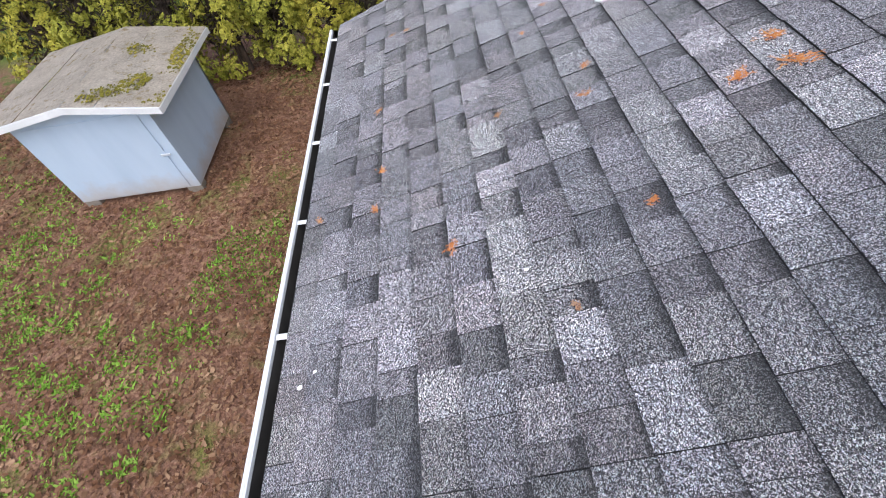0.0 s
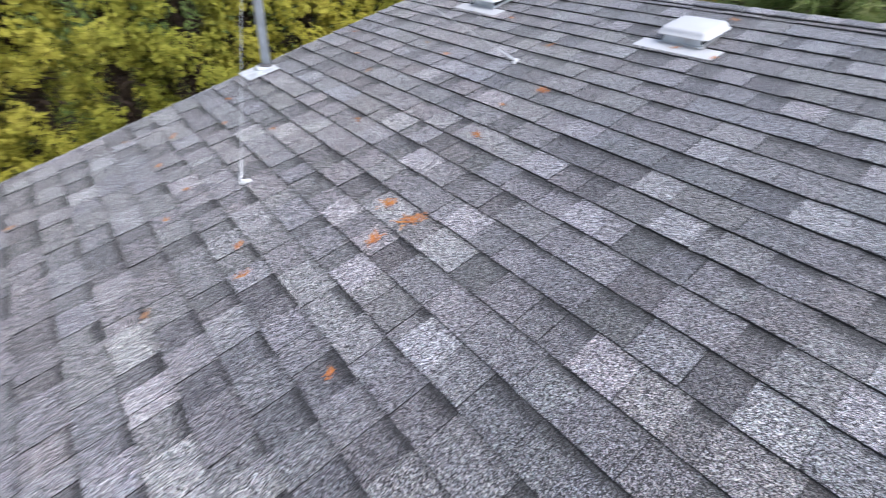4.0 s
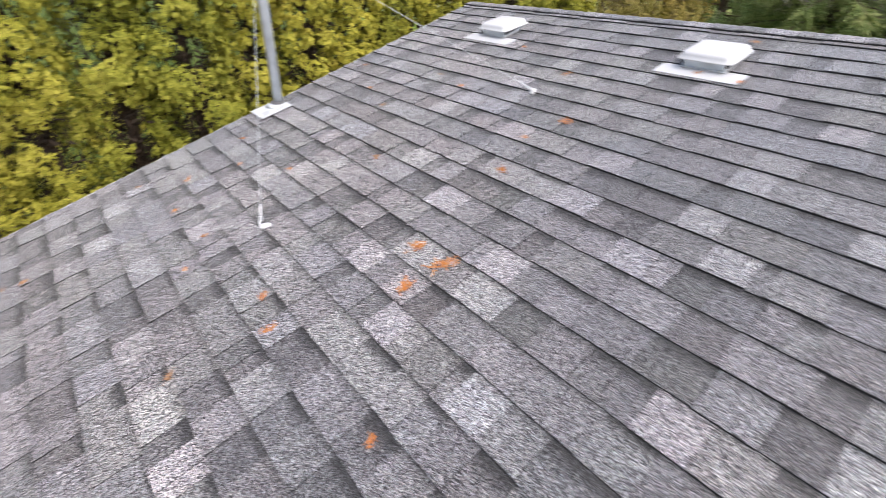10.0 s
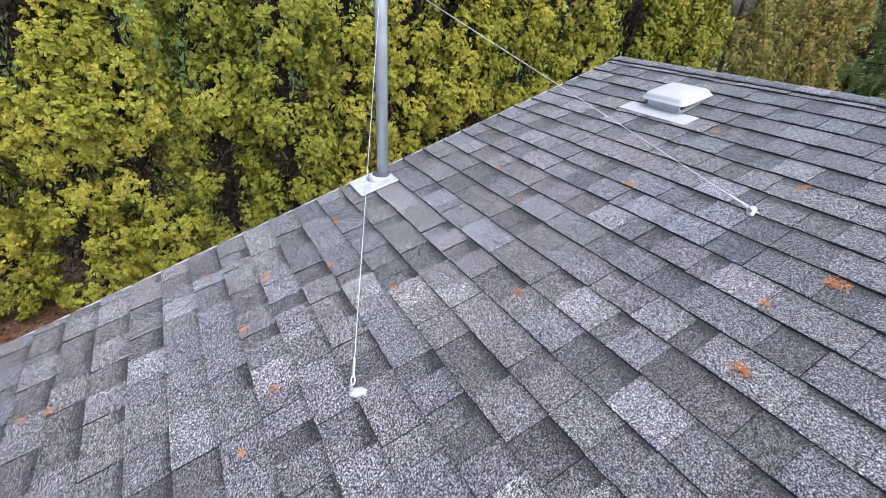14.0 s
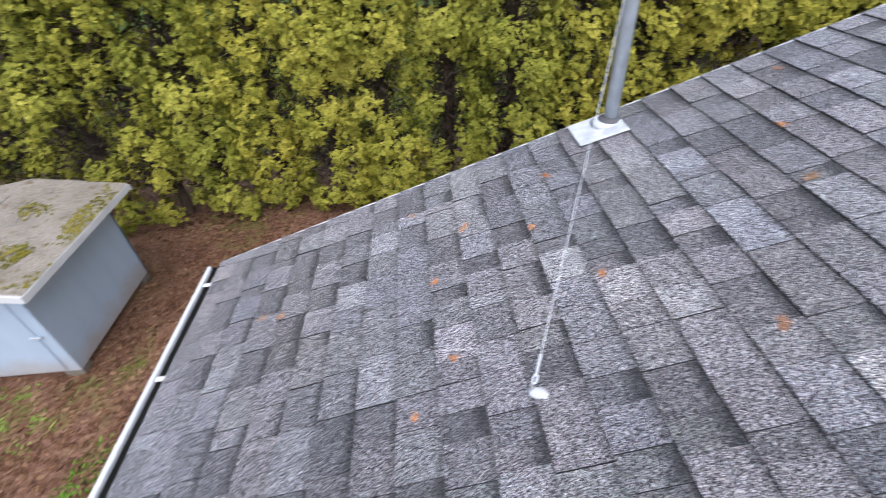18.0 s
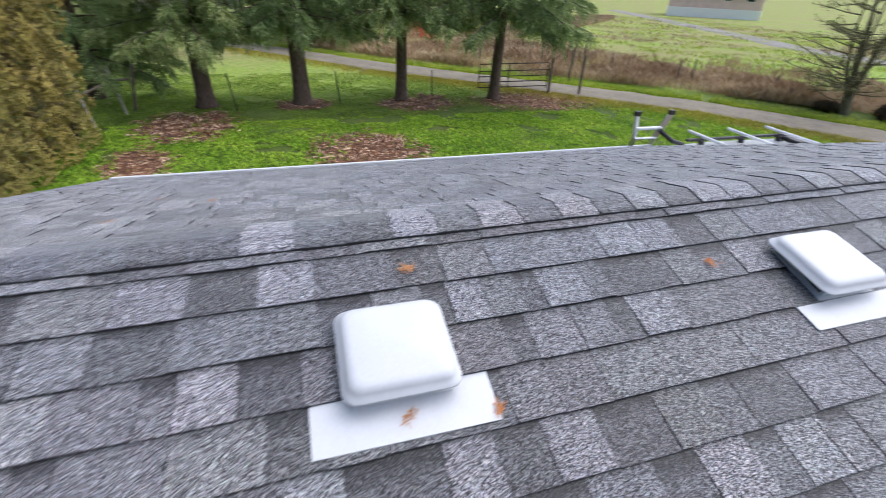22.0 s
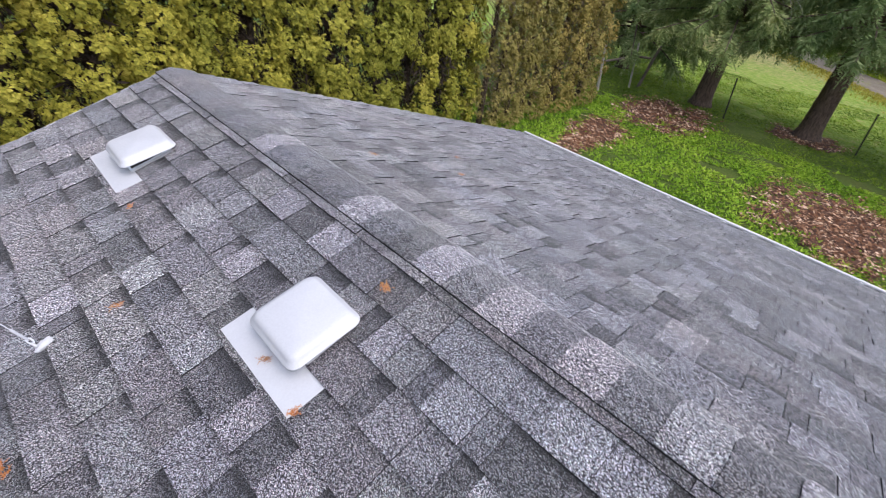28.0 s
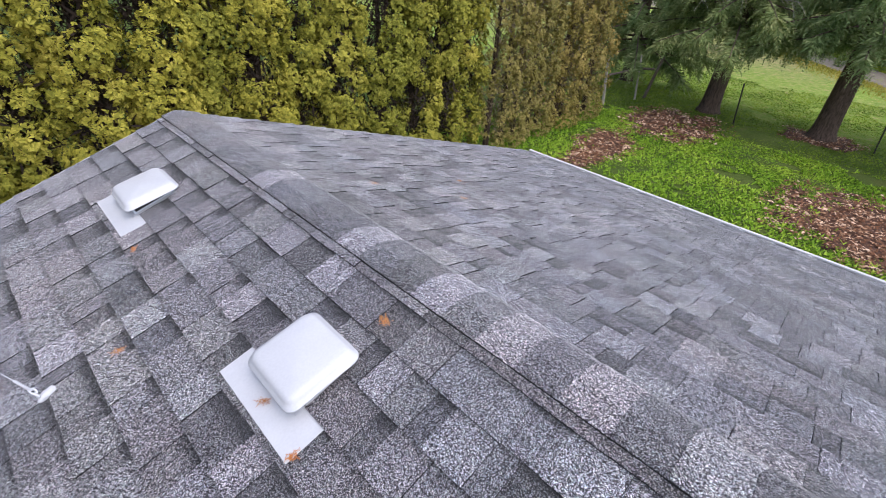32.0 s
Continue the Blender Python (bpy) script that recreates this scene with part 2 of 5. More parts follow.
def leafy(name, stops, rough=0.6, vary_space=1.2, trans=0.25):
    """Foliage: tone by leaf, and by larger patches of the plant."""
    m, t, b = tree_of(name)
    g = t.nodes.new("ShaderNodeNewGeometry")
    info = t.nodes.new("ShaderNodeObjectInfo")
    big = noisy(t, place(t), vary_space, 3)
    add = t.nodes.new("ShaderNodeMath")
    add.operation = "MULTIPLY_ADD"
    add.inputs[1].default_value = 0.45
    t.links.new(g.outputs["Random Per Island"], add.inputs[0])
    sub = t.nodes.new("ShaderNodeMath")
    sub.operation = "MULTIPLY_ADD"
    sub.inputs[1].default_value, sub.inputs[2].default_value = 1.0, -0.22
    t.links.new(big, sub.inputs[0])
    t.links.new(sub.outputs[0], add.inputs[2])
    c = ramp(t, add.outputs[0], stops)
    c = mixed(t, 1.0, c, ramp(t, info.outputs["Random"], [(0, (0.86, 0.9, 0.9)), (1, (1.12, 1.06, 1.0))]), "MULTIPLY")
    t.links.new(c, b.inputs["Base Color"])
    b.inputs["Roughness"].default_value = rough
    b.inputs["Specular IOR Level"].default_value = 0.12
    if trans:
        tr = t.nodes.new("ShaderNodeBsdfTranslucent")
        t.links.new(c, tr.inputs[0])
        mx = t.nodes.new("ShaderNodeMixShader")
        mx.inputs[0].default_value = trans
        t.links.new(b.outputs[0], mx.inputs[1])
        t.links.new(tr.outputs[0], mx.inputs[2])
        t.links.new(mx.outputs[0], t.nodes["Material Output"].inputs[0])
    return m


M_THUJA = leafy("thuja_sprays", [(0.05, (0.06, 0.074, 0.011)), (0.3, (0.2, 0.21, 0.028)), (0.6, (0.39, 0.375, 0.052)), (0.9, (0.57, 0.51, 0.10))], trans=0.1)
M_THUJA_DRY = leafy("thuja_sprays_dry", [(0.1, (0.16, 0.14, 0.035)), (0.5, (0.36, 0.31, 0.085)), (0.9, (0.56, 0.44, 0.18))])
M_PALE_TWIG = plain("bleached_twigs", (0.27, 0.21, 0.13), 0.9, vary=0.4)
# Dead twigs, darkened further: the hedge's inner shade is put into the colour.
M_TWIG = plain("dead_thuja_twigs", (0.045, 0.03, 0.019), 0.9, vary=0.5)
M_FIR = leafy("fir_needles", [(0.1, (0.115, 0.185, 0.065)), (0.5, (0.27, 0.35, 0.13)), (0.9, (0.50, 0.53, 0.26))], trans=0.3)
M_GRASS = leafy("lawn_blades", [(0.05, (0.10, 0.17, 0.015)), (0.45, (0.27, 0.38, 0.035)), (0.9, (0.50, 0.53, 0.08))], vary_space=0.55)
# Darker copy of the lawn grass: fir shade is put into its colour.
M_LAWN_SHADE = leafy("shaded_lawn_blades", [(0.05, (0.035, 0.075, 0.008)), (0.4, (0.12, 0.21, 0.018)), (0.65, (0.27, 0.40, 0.035)), (0.95, (0.46, 0.54, 0.07))], vary_space=0.8)
M_CLOVER = leafy("clover_leaves", [(0.05, (0.09, 0.20, 0.014)), (0.45, (0.29, 0.48, 0.035)), (0.9, (0.58, 0.72, 0.08))], vary_space=0.7)
M_WEED = leafy("weed_leaves", [(0.1, (0.11, 0.22, 0.02)), (0.5, (0.24, 0.42, 0.055)), (0.9, (0.43, 0.58, 0.13))], vary_space=0.8)
M_DRY = leafy("dry_brush", [(0.1, (0.2, 0.115, 0.06)), (0.45, (0.47, 0.33, 0.2)), (0.9, (0.8, 0.67, 0.47))], vary_space=0.3, trans=0.1)
M_OLIVE = leafy("yellowed_verge_grass", [(0.1, (0.22, 0.22, 0.03)), (0.5, (0.38, 0.35, 0.06)), (0.9, (0.55, 0.46, 0.10))], vary_space=0.5)
M_SPRIG = leafy("dead_sprig", [(0.1, (0.40, 0.12, 0.035)), (0.5, (0.58, 0.235, 0.075)), (0.9, (0.68, 0.40, 0.17))], vary_space=9.0, trans=0.1)
M_SPRIG_PALE = leafy("faded_sprig", [(0.1, (0.30, 0.13, 0.07)), (0.5, (0.38, 0.22, 0.12)), (0.9, (0.48, 0.32, 0.20))], vary_space=9.0, trans=0.1)
M_MOSS = leafy("olive_moss", [(0.1, (0.10, 0.095, 0.015)), (0.5, (0.22, 0.20, 0.035)), (0.9, (0.42, 0.34, 0.06))], 0.9, 3.0, trans=0)
M_CHIP = leafy("bark_chips", [(0.1, (0.085, 0.038, 0.022)), (0.4, (0.20, 0.10, 0.058)), (0.58, (0.34, 0.20, 0.12)), (0.76, (0.74, 0.57, 0.42))], 0.9, 2.5, trans=0)
M_LITTER = leafy("needle_litter", [(0.1, (0.05, 0.024, 0.014)), (0.5, (0.17, 0.08, 0.042)), (0.9, (0.42, 0.26, 0.155))], 0.9, 1.5, trans=0)


def bark_stuff(name, dark, light):
    m, t, b = tree_of(name)
    n = noisy(t, place(t, (1, 1, 0.22)), 26, 5, 0.65)
    t.links.new(ramp(t, n, [(0.3, dark), (0.7, light)]), b.inputs["Base Color"])
    b.inputs["Roughness"].default_value = 0.95
    bumped(t, b, n, 0.9, 0.03)
    return m


M_BARK = bark_stuff("fir_bark", (0.035, 0.024, 0.017), (0.19, 0.13, 0.095))
M_THUJA_BARK = bark_stuff("thuja_bark", (0.03, 0.02, 0.014), (0.13, 0.09, 0.06))
M_GREY_BARK = bark_stuff("lichen_grey_bark", (0.045, 0.04, 0.022), (0.2, 0.18, 0.1))


def ground_stuff():
    """Needle-strewn bare soil with moss and weeds by the pump house, lawn past the garage and behind the hedge."""
    m, t, b = tree_of("yard_soil_and_lawn")
    sp = place(t)
    xyz = t.nodes.new("ShaderNodeSeparateXYZ")
    t.links.new(sp, xyz.inputs[0])
    big, mid, fine, grit = noisy(t, sp, 0.7, 4), noisy(t, sp, 4.0, 5, 0.6), noisy(t, sp, 30, 4, 0.7), noisy(t, sp, 160, 2)
    soil = ramp(t, mid, [(0.25, (0.10, 0.05, 0.032)), (0.5, (0.26, 0.137, 0.088)), (0.75, (0.43, 0.265, 0.18))])
    soil = mixed(t, 0.6, soil, ramp(t, fine, [(0.3, (0.04, 0.02, 0.013)), (0.55, (0.235, 0.125, 0.078)), (0.75, (0.54, 0.37, 0.26))]))
    moss = ramp(t, fine, [(0.3, (0.06, 0.085, 0.012)), (0.6, (0.15, 0.19, 0.025)), (0.8, (0.24, 0.27, 0.05))])
    where = ramp(t, mixed(t, 0.4, big, mid), [(0.51, (0, 0, 0)), (0.62, (0.8, 0.8, 0.8))])
    soil = mixed(t, where, soil, moss)
    lawn = ramp(t, fine, [(0.25, (0.035, 0.05, 0.012)), (0.55, (0.08, 0.13, 0.02)), (0.8, (0.16, 0.20, 0.045))])
    lawn = mixed(t, 0.45, lawn, ramp(t, big, [(0.3, (0.05, 0.09, 0.014)), (0.55, (0.11, 0.14, 0.028)), (0.75, (0.14, 0.10, 0.05))]))
    dry = ramp(t, mid, [(0.3, (0.15, 0.21, 0.045)), (0.5, (0.30, 0.29, 0.11)), (0.7, (0.42, 0.31, 0.18))])
    def rise(sock, a, z):
        r = t.nodes.new("ShaderNodeMapRange")
        r.inputs[1].default_value, r.inputs[2].default_value = a, z
        t.links.new(sock, r.inputs[0])
        return r.outputs[0]
    def wobble(axis, amount):
        a = t.nodes.new("ShaderNodeMath")
        a.operation = "MULTIPLY_ADD"
        a.inputs[1].default_value = amount
        t.links.new(big, a.inputs[0])
        t.links.new(xyz.outputs[axis], a.inputs[2])
        return a.outputs[0]
    east, north, west = rise(wobble(0, 2.0), 7.5, 8.6), rise(wobble(1, 1.5), 6.2, 7.2), rise(wobble(0, 3.0), -3.8, -5.4)
    far = t.nodes.new("ShaderNodeMath")
    far.operation = "MULTIPLY"
    t.links.new(rise(wobble(0, 5.0), 27.0, 36.0), far.inputs[0])
    t.links.new(ramp(t, noisy(t, sp, 0.16, 5, 0.6), [(0.36, (0.1, 0.1, 0.1)), (0.55, (0.95, 0.95, 0.95))]), far.inputs[1])
    lawn = mixed(t, rise(wobble(0, 4.0), 21.0, 25.0), lawn, ramp(t, mid, [(0.3, (0.15, 0.27, 0.03)), (0.55, (0.27, 0.37, 0.06)), (0.7, (0.38, 0.33, 0.14))]))
    lawn = mixed(t, far.outputs[0], lawn, dry)
    mx = t.nodes.new("ShaderNodeMath")
    mx.operation = "MAXIMUM"
    t.links.new(east, mx.inputs[0])
    t.links.new(north, mx.inputs[1])
    half = t.nodes.new("ShaderNodeMath")
    half.operation = "MULTIPLY"
    t.links.new(west, half.inputs[0])
    t.links.new(ramp(t, mid, [(0.42, (0.0, 0.0, 0.0)), (0.6, (0.9, 0.9, 0.9))]), half.inputs[1])
    my = t.nodes.new("ShaderNodeMath")
    my.operation = "MAXIMUM"
    t.links.new(mx.outputs[0], my.inputs[0])
    t.links.new(half.outputs[0], my.inputs[1])
    c = mixed(t, my.outputs[0], soil, lawn)
    c = mixed(t, 1.0, c, ramp(t, grit, [(0.3, (0.72, 0.72, 0.72)), (0.7, (1.22, 1.22, 1.22))]), "MULTIPLY")
    t.links.new(c, b.inputs["Base Color"])
    b.inputs["Roughness"].default_value = 0.95
    b.inputs["Specular IOR Level"].default_value = 0.2
    bumped(t, b, fine, 0.8, 0.03)
    return m


M_GROUND = ground_stuff()


def two_tone(name, a, z, scale, extra=None, rough=0.92, bump=0.6):
    m, t, b = tree_of(name)
    sp = place(t)
    n, f = noisy(t, sp, scale, 4, 0.65), noisy(t, sp, scale * 14, 3)
    c = ramp(t, n, [(0.35, a), (0.65, z)])
    c = mixed(t, 0.4, c, ramp(t, f, [(0.3, tuple(v * 0.5 for v in a)), (0.7, tuple(min(1, v * 1.25) for v in z))]))
    if extra:
        where = ramp(t, noisy(t, sp, scale * 2.3, 5, 0.7), [(0.56, (0, 0, 0)), (0.66, (0.9, 0.9, 0.9))])
        c = mixed(t, where, c, extra)
    t.links.new(c, b.inputs["Base Color"])
    b.inputs["Roughness"].default_value = rough
    bumped(t, b, f, bump, 0.01)
    return m


M_GRAVEL = two_tone("gravel_track", (0.15, 0.125, 0.09), (0.25, 0.215, 0.16), 0.9, (0.20, 0.20, 0.08))
M_ROAD = two_tone("pale_gravel_road", (0.2, 0.185, 0.165), (0.3, 0.28, 0.25), 0.8)
M_MULCH = two_tone("bark_mulch", (0.055, 0.026, 0.017), (0.14, 0.068, 0.04), 6.0)
M_SHED_ROOF = two_tone("weathered_roll_roofing", (0.40, 0.35, 0.28), (0.66, 0.60, 0.52), 3.4, (0.30, 0.23, 0.11))
M_VERGE = two_tone("dry_verge", (0.20, 0.22, 0.07), (0.38, 0.36, 0.15), 0.9)


# ---- mesh helpers ----
def from_lists(name, verts, faces, mats, slots=None, smooth=False):
    me = bpy.data.meshes.new(name)
    me.from_pydata([tuple(v) for v in verts], [], faces)
    for m in mats:
        me.materials.append(m)
    if slots is not None:
        me.polygons.foreach_set("material_index", np.asarray(slots, np.int32))
    if smooth:
        me.polygons.foreach_set("use_smooth", np.ones(len(me.polygons), bool))
    me.update()
    return me


def from_quads(name, verts, mat):
    """A mesh of loose quads: verts is (n, 4, 3)."""
    verts = np.asarray(verts, np.float32)
    n = len(verts)
    me = bpy.data.meshes.new(name)
    me.vertices.add(4 * n)
    me.vertices.foreach_set("co", verts.ravel())
    me.loops.add(4 * n)
    me.loops.foreach_set("vertex_index", np.arange(4 * n, dtype=np.int32))
    me.polygons.add(n)
    me.polygons.foreach_set("loop_start", np.arange(0, 4 * n, 4, dtype=np.int32))
    me.materials.append(mat)
    me.update(calc_edges=True)
    return me


def part(name, bm, material, parent, label="", smooth=False):
    me = bpy.data.meshes.new(name)
    bm.to_mesh(me)
    bm.free()
    me.materials.append(material)
    if smooth:
        me.polygons.foreach_set("use_smooth", np.ones(len(me.polygons), bool))
    return part_of(name, me, parent, label)


def part_of(name, me, parent, label=""):
    ob = new(name, me)
    ob.parent = parent
    if label:
        ob["label"] = label
    return ob


def thing(name, label, category, group="", kind="", m=None):
    ob = new(name)
    ob.empty_display_size = 0.1
    if m is not None:
        ob.matrix_world = m
    return tagged(ob, label, category, group, kind)


def box_bm(lo, hi, bevel=0.0, seg=2, bm=None):
    bm = bm or bmesh.new()
    c = [(a + b) / 2 for a, b in zip(lo, hi)]
    s = [b - a for a, b in zip(lo, hi)]
    made = bmesh.ops.create_cube(bm, size=1, matrix=Matrix.Translation(c) @ Matrix.Diagonal((*s, 1)))
    if bevel:
        edges = {e for v in made["verts"] for e in v.link_edges}
        bmesh.ops.bevel(bm, geom=list(edges), offset=bevel, segments=seg, affect="EDGES", profile=0.5)
    return bm


def tube(points, radii, sides=8, bm=None, cap=True):
    """A tapered round bar through the points."""
    bm = bm or bmesh.new()
    pts = [Vector(q) for q in points]
    rings = []
    for i, q in enumerate(pts):
        d = (pts[min(i + 1, len(pts) - 1)] - pts[max(i - 1, 0)]).normalized()
        a = d.orthogonal().normalized() if abs(d.z) < 0.99 else Vector((1, 0, 0))
        if abs(d.z) < 0.99:
            a = Vector((0, 0, 1)).cross(d).normalized()
        b = d.cross(a)
        r = radii[i] if isinstance(radii, (list, tuple)) else radii
        rings.append([bm.verts.new(q + a * (r * math.cos(k * 2 * math.pi / sides)) + b * (r * math.sin(k * 2 * math.pi / sides))) for k in range(sides)])
    for p, q in zip(rings, rings[1:]):
        for k in range(sides):
            bm.faces.new((p[k], p[(k + 1) % sides], q[(k + 1) % sides], q[k]))
    if cap:
        bm.faces.new(rings[0][::-1])
        bm.faces.new(rings[-1])
    return bm


def roof_frame(u, y, h=0.0):
    """A pose on the near slope: x up the slope, y towards the hedge, z off the roof."""
    o = slope_a(u, y, h)
    x = Vector((math.cos(PITCH), 0, math.sin(PITCH)))
    return Matrix.Translation(o) @ Matrix((x, (0, 1, 0), N_A)).transposed().to_4x4()


rnd = random.Random(11)
rng = np.random.default_rng(7)
# ---- ground, one sheet to the horizon ----
def ground():
    def steps(lo, hi, fine):
        near = list(np.arange(lo, hi + 1e-6, fine))
        out, d = [], fine
        a = lo
        while a > -2500:
            d *= 1.35
            a -= d
            out.append(a)
        b, d, far = hi, fine, []
        while b < 2500:
            d *= 1.35
            b += d
            far.append(b)
        return out[::-1] + near + far
    xs, ys = steps(-9, 27, 0.22), steps(-24, 7, 0.22)
    verts = []
    for y in ys:
        for x in xs:
            z = 0.05 * noise.noise((x * 0.5, y * 0.5, 0)) + 0.025 * noise.noise((x * 2.3, y * 2.3, 5))
            if max(abs(x), abs(y)) > 60:
                z = 0
            verts.append((x, y, z - 0.03))
    nx = len(xs)
    faces = [(j * nx + i, j * nx + i + 1, (j + 1) * nx + i + 1, (j + 1) * nx + i) for j in range(len(ys) - 1) for i in range(nx - 1)]
    ob = new("ground", from_lists("ground", verts, faces, [M_GROUND], smooth=True))
    tagged(ob, "bare needle-strewn soil by the pump house, green lawn beyond", "ground", kind="structure")


ground()


def strip(name, centre, width, z, mat, label, wob=0.25):
    """A road as a ribbon along a line of points."""
    pts = []
    for a, b in zip(centre, centre[1:]):
        n = max(2, int((Vector(b) - Vector(a)).length / 0.6))
        pts += [Vector(a).lerp(Vector(b), k / n) for k in range(n)]
    pts.append(Vector(centre[-1]))
    verts, faces = [], []
    for i, q in enumerate(pts):
        d = (pts[min(i + 1, len(pts) - 1)] - pts[max(i - 1, 0)]).normalized()
        s = Vector((-d.y, d.x))
        for k in range(9):
            o = (k / 8 - 0.5) * width + wob * noise.noise((q.x * 0.9, q.y * 0.9, k * 0.16))
            h = z + (0.03 if k in (0, 4, 8) else 0.0) + 0.015 * noise.noise((q.x * 2, q.y * 2, k))
            verts.append((q.x + s.x * o, q.y + s.y * o, h - (0.16 if k in (0, 8) else 0)))
        if i:
            faces += [(9 * i - 9 + k, 9 * i - 8 + k, 9 * i + 1 + k, 9 * i + k) for k in range(8)]
    tagged(new(name, from_lists(name, verts, faces, [mat], smooth=True)), label, "track", kind="structure")


strip("road", [(60, 22), (36, 0.5), (28.6, -6.2), (24, -11.6), (18.2, -18), (11.5, -22.8), (2, -29), (-30, -48)], 2.7, 0.045, M_GRAVEL, "rutted gravel farm track with a thin grassy middle")
strip("road_far", [(95, -66), (68, -57), (36, -45.7), (23, -43.5), (13.5, -40.5), (-10, -36), (-60, -30)], 3.4, 0.06, M_ROAD, "pale gravel lane across the field")


# ---- garage ----
garage = thing("garage", "small gable-roofed garage under grey laminated asphalt shingles", "garage")


def wall_bm(lo, hi):
    return box_bm(lo, hi, 0.004, 1)


part("wall", wall_bm((0.36, -LONG + 0.3, -0.05), (0.48, -0.3, EAVE - 0.02)), M_WALL, garage)
part("wall", wall_bm((2 * RX - 0.48, -LONG + 0.3, -0.05), (2 * RX - 0.36, -0.3, EAVE - 0.02)), M_WALL, garage)
for yy in (-0.42, -LONG + 0.3):
    bm = bmesh.new()
    prof = [(0.48, -0.05), (2 * RX - 0.48, -0.05), (2 * RX - 0.48, EAVE + 0.08), (RX, EAVE + RX * math.tan(PITCH) - 0.1), (0.48, EAVE + 0.08)]
    a = [bm.verts.new((x, yy, z)) for x, z in prof]
    b = [bm.verts.new((x, yy + 0.12, z)) for x, z in prof]
    bm.faces.new(a)
    bm.faces.new(b[::-1])
    for k in range(5):
        bm.faces.new((a[k], b[k], b[(k + 1) % 5], a[(k + 1) % 5]))
    part("gable_wall", bm, M_WALL, garage)


def deck(fn):
    """Roof boards under the shingles, 2 cm thick."""
    bm = bmesh.new()
    rows = []
    n = 14
    for h in (-0.004, -0.03):
        rows.append([[bm.verts.new(fn(u, -LONG + (LONG + rake_y(fn, u)) * j / n, h)) for j in range(n + 1)] for u in (-0.01, RUN - 0.01)])
    top, low = rows
    for j in range(n):
        bm.faces.new((top[0][j], top[1][j], top[1][j + 1], top[0][j + 1]))
        bm.faces.new((low[0][j], low[0][j + 1], low[1][j + 1], low[1][j]))
        bm.faces.new((top[0][j], top[0][j + 1], low[0][j + 1], low[0][j]))
        bm.faces.new((top[1][j], low[1][j], low[1][j + 1], top[1][j + 1]))
    for j in (0, n):
        bm.faces.new((top[0][j], low[0][j], low[1][j], top[1][j]))
    return bm


slope_near = part("roof_slope", deck(slope_a), M_EDGE, garage, "slope above the pump house side")
slope_far = part("roof_slope", deck(slope_b), M_EDGE, garage, "slope above the lawn side")
# eave boards and rake boards
part("fascia", box_bm((0.0, -LONG + 0.02, EAVE - 0.17), (0.022, -0.12, EAVE - 0.032), 0.002, 1), M_TRIM, garage)
part("fascia", box_bm((2 * RX - 0.022, -LONG + 0.02, EAVE - 0.17), (2 * RX, -0.02, EAVE - 0.032), 0.002, 1), M_TRIM, garage)
part("drip_edge", box_bm((2 * RX - 0.02, -LONG, EAVE - 0.034), (2 * RX + 0.004, 0.0, EAVE - 0.006), 0.002, 1), M_TRIM, garage, "white metal drip edge")
for fn in (slope_a, slope_b):
    for y0, y1 in ((-0.004, 0.018), (-LONG - 0.018, -LONG + 0.004)):
        bm = bmesh.new()
        c = [bm.verts.new(fn(u, y + (rake_y(fn, u) if y0 > -1 else 0), h)) for u in (0, RUN) for y in (y0, y1) for h in (-0.14, -0.006)]
        for f in ((0, 1, 3, 2), (4, 6, 7, 5), (0, 4, 5, 1), (2, 3, 7, 6), (1, 5, 7, 3), (0, 2, 6, 4)):
            bm.faces.new([c[k] for k in f])
        part("rake_board", bm, M_TRIM, garage)
    bm = bmesh.new()
    c = [bm.verts.new(fn(u, y + rake_y(fn, u), h)) for u in (0, RUN) for y in (0.0185, 0.032) for h in (-0.03, 0.001)]
    for f in ((0, 1, 3, 2), (4, 6, 7, 5), (0, 4, 5, 1), (2, 3, 7, 6), (1, 5, 7, 3), (0, 2, 6, 4)):
        bm.faces.new([c[k] for k in f])
    part("rake_edge", bm, M_TRIM, garage, "white metal edge along the gable")
part("soffit", box_bm((0.03, -LONG + 0.03, EAVE - 0.05), (0.355, -0.13, EAVE - 0.038)), M_TRIM, garage)


# ---- gutter along the eave ----
def gutter_bm(profile, place_x, end):
    bm = bmesh.new()
    a = [bm.verts.new((place_x(x), -LONG + 0.0, EAVE + z)) for x, z in profile]
    b = [bm.verts.new((place_x(x), end, EAVE + z)) for x, z in profile]
    for k in range(len(profile) - 1):
        bm.faces.new((a[k], a[k + 1], b[k + 1], b[k]))
    return bm


LIP = [(-0.056, -0.024), (-0.058, -0.008), (-0.066, -0.003), (-0.076, -0.005), (-0.079, -0.018), (-0.078, -0.04), (-0.072, -0.07), (-0.066, -0.09), (-0.060, -0.128), (-0.004, -0.128), (-0.004, -0.126), (-0.058, -0.126), (-0.063, -0.09)]


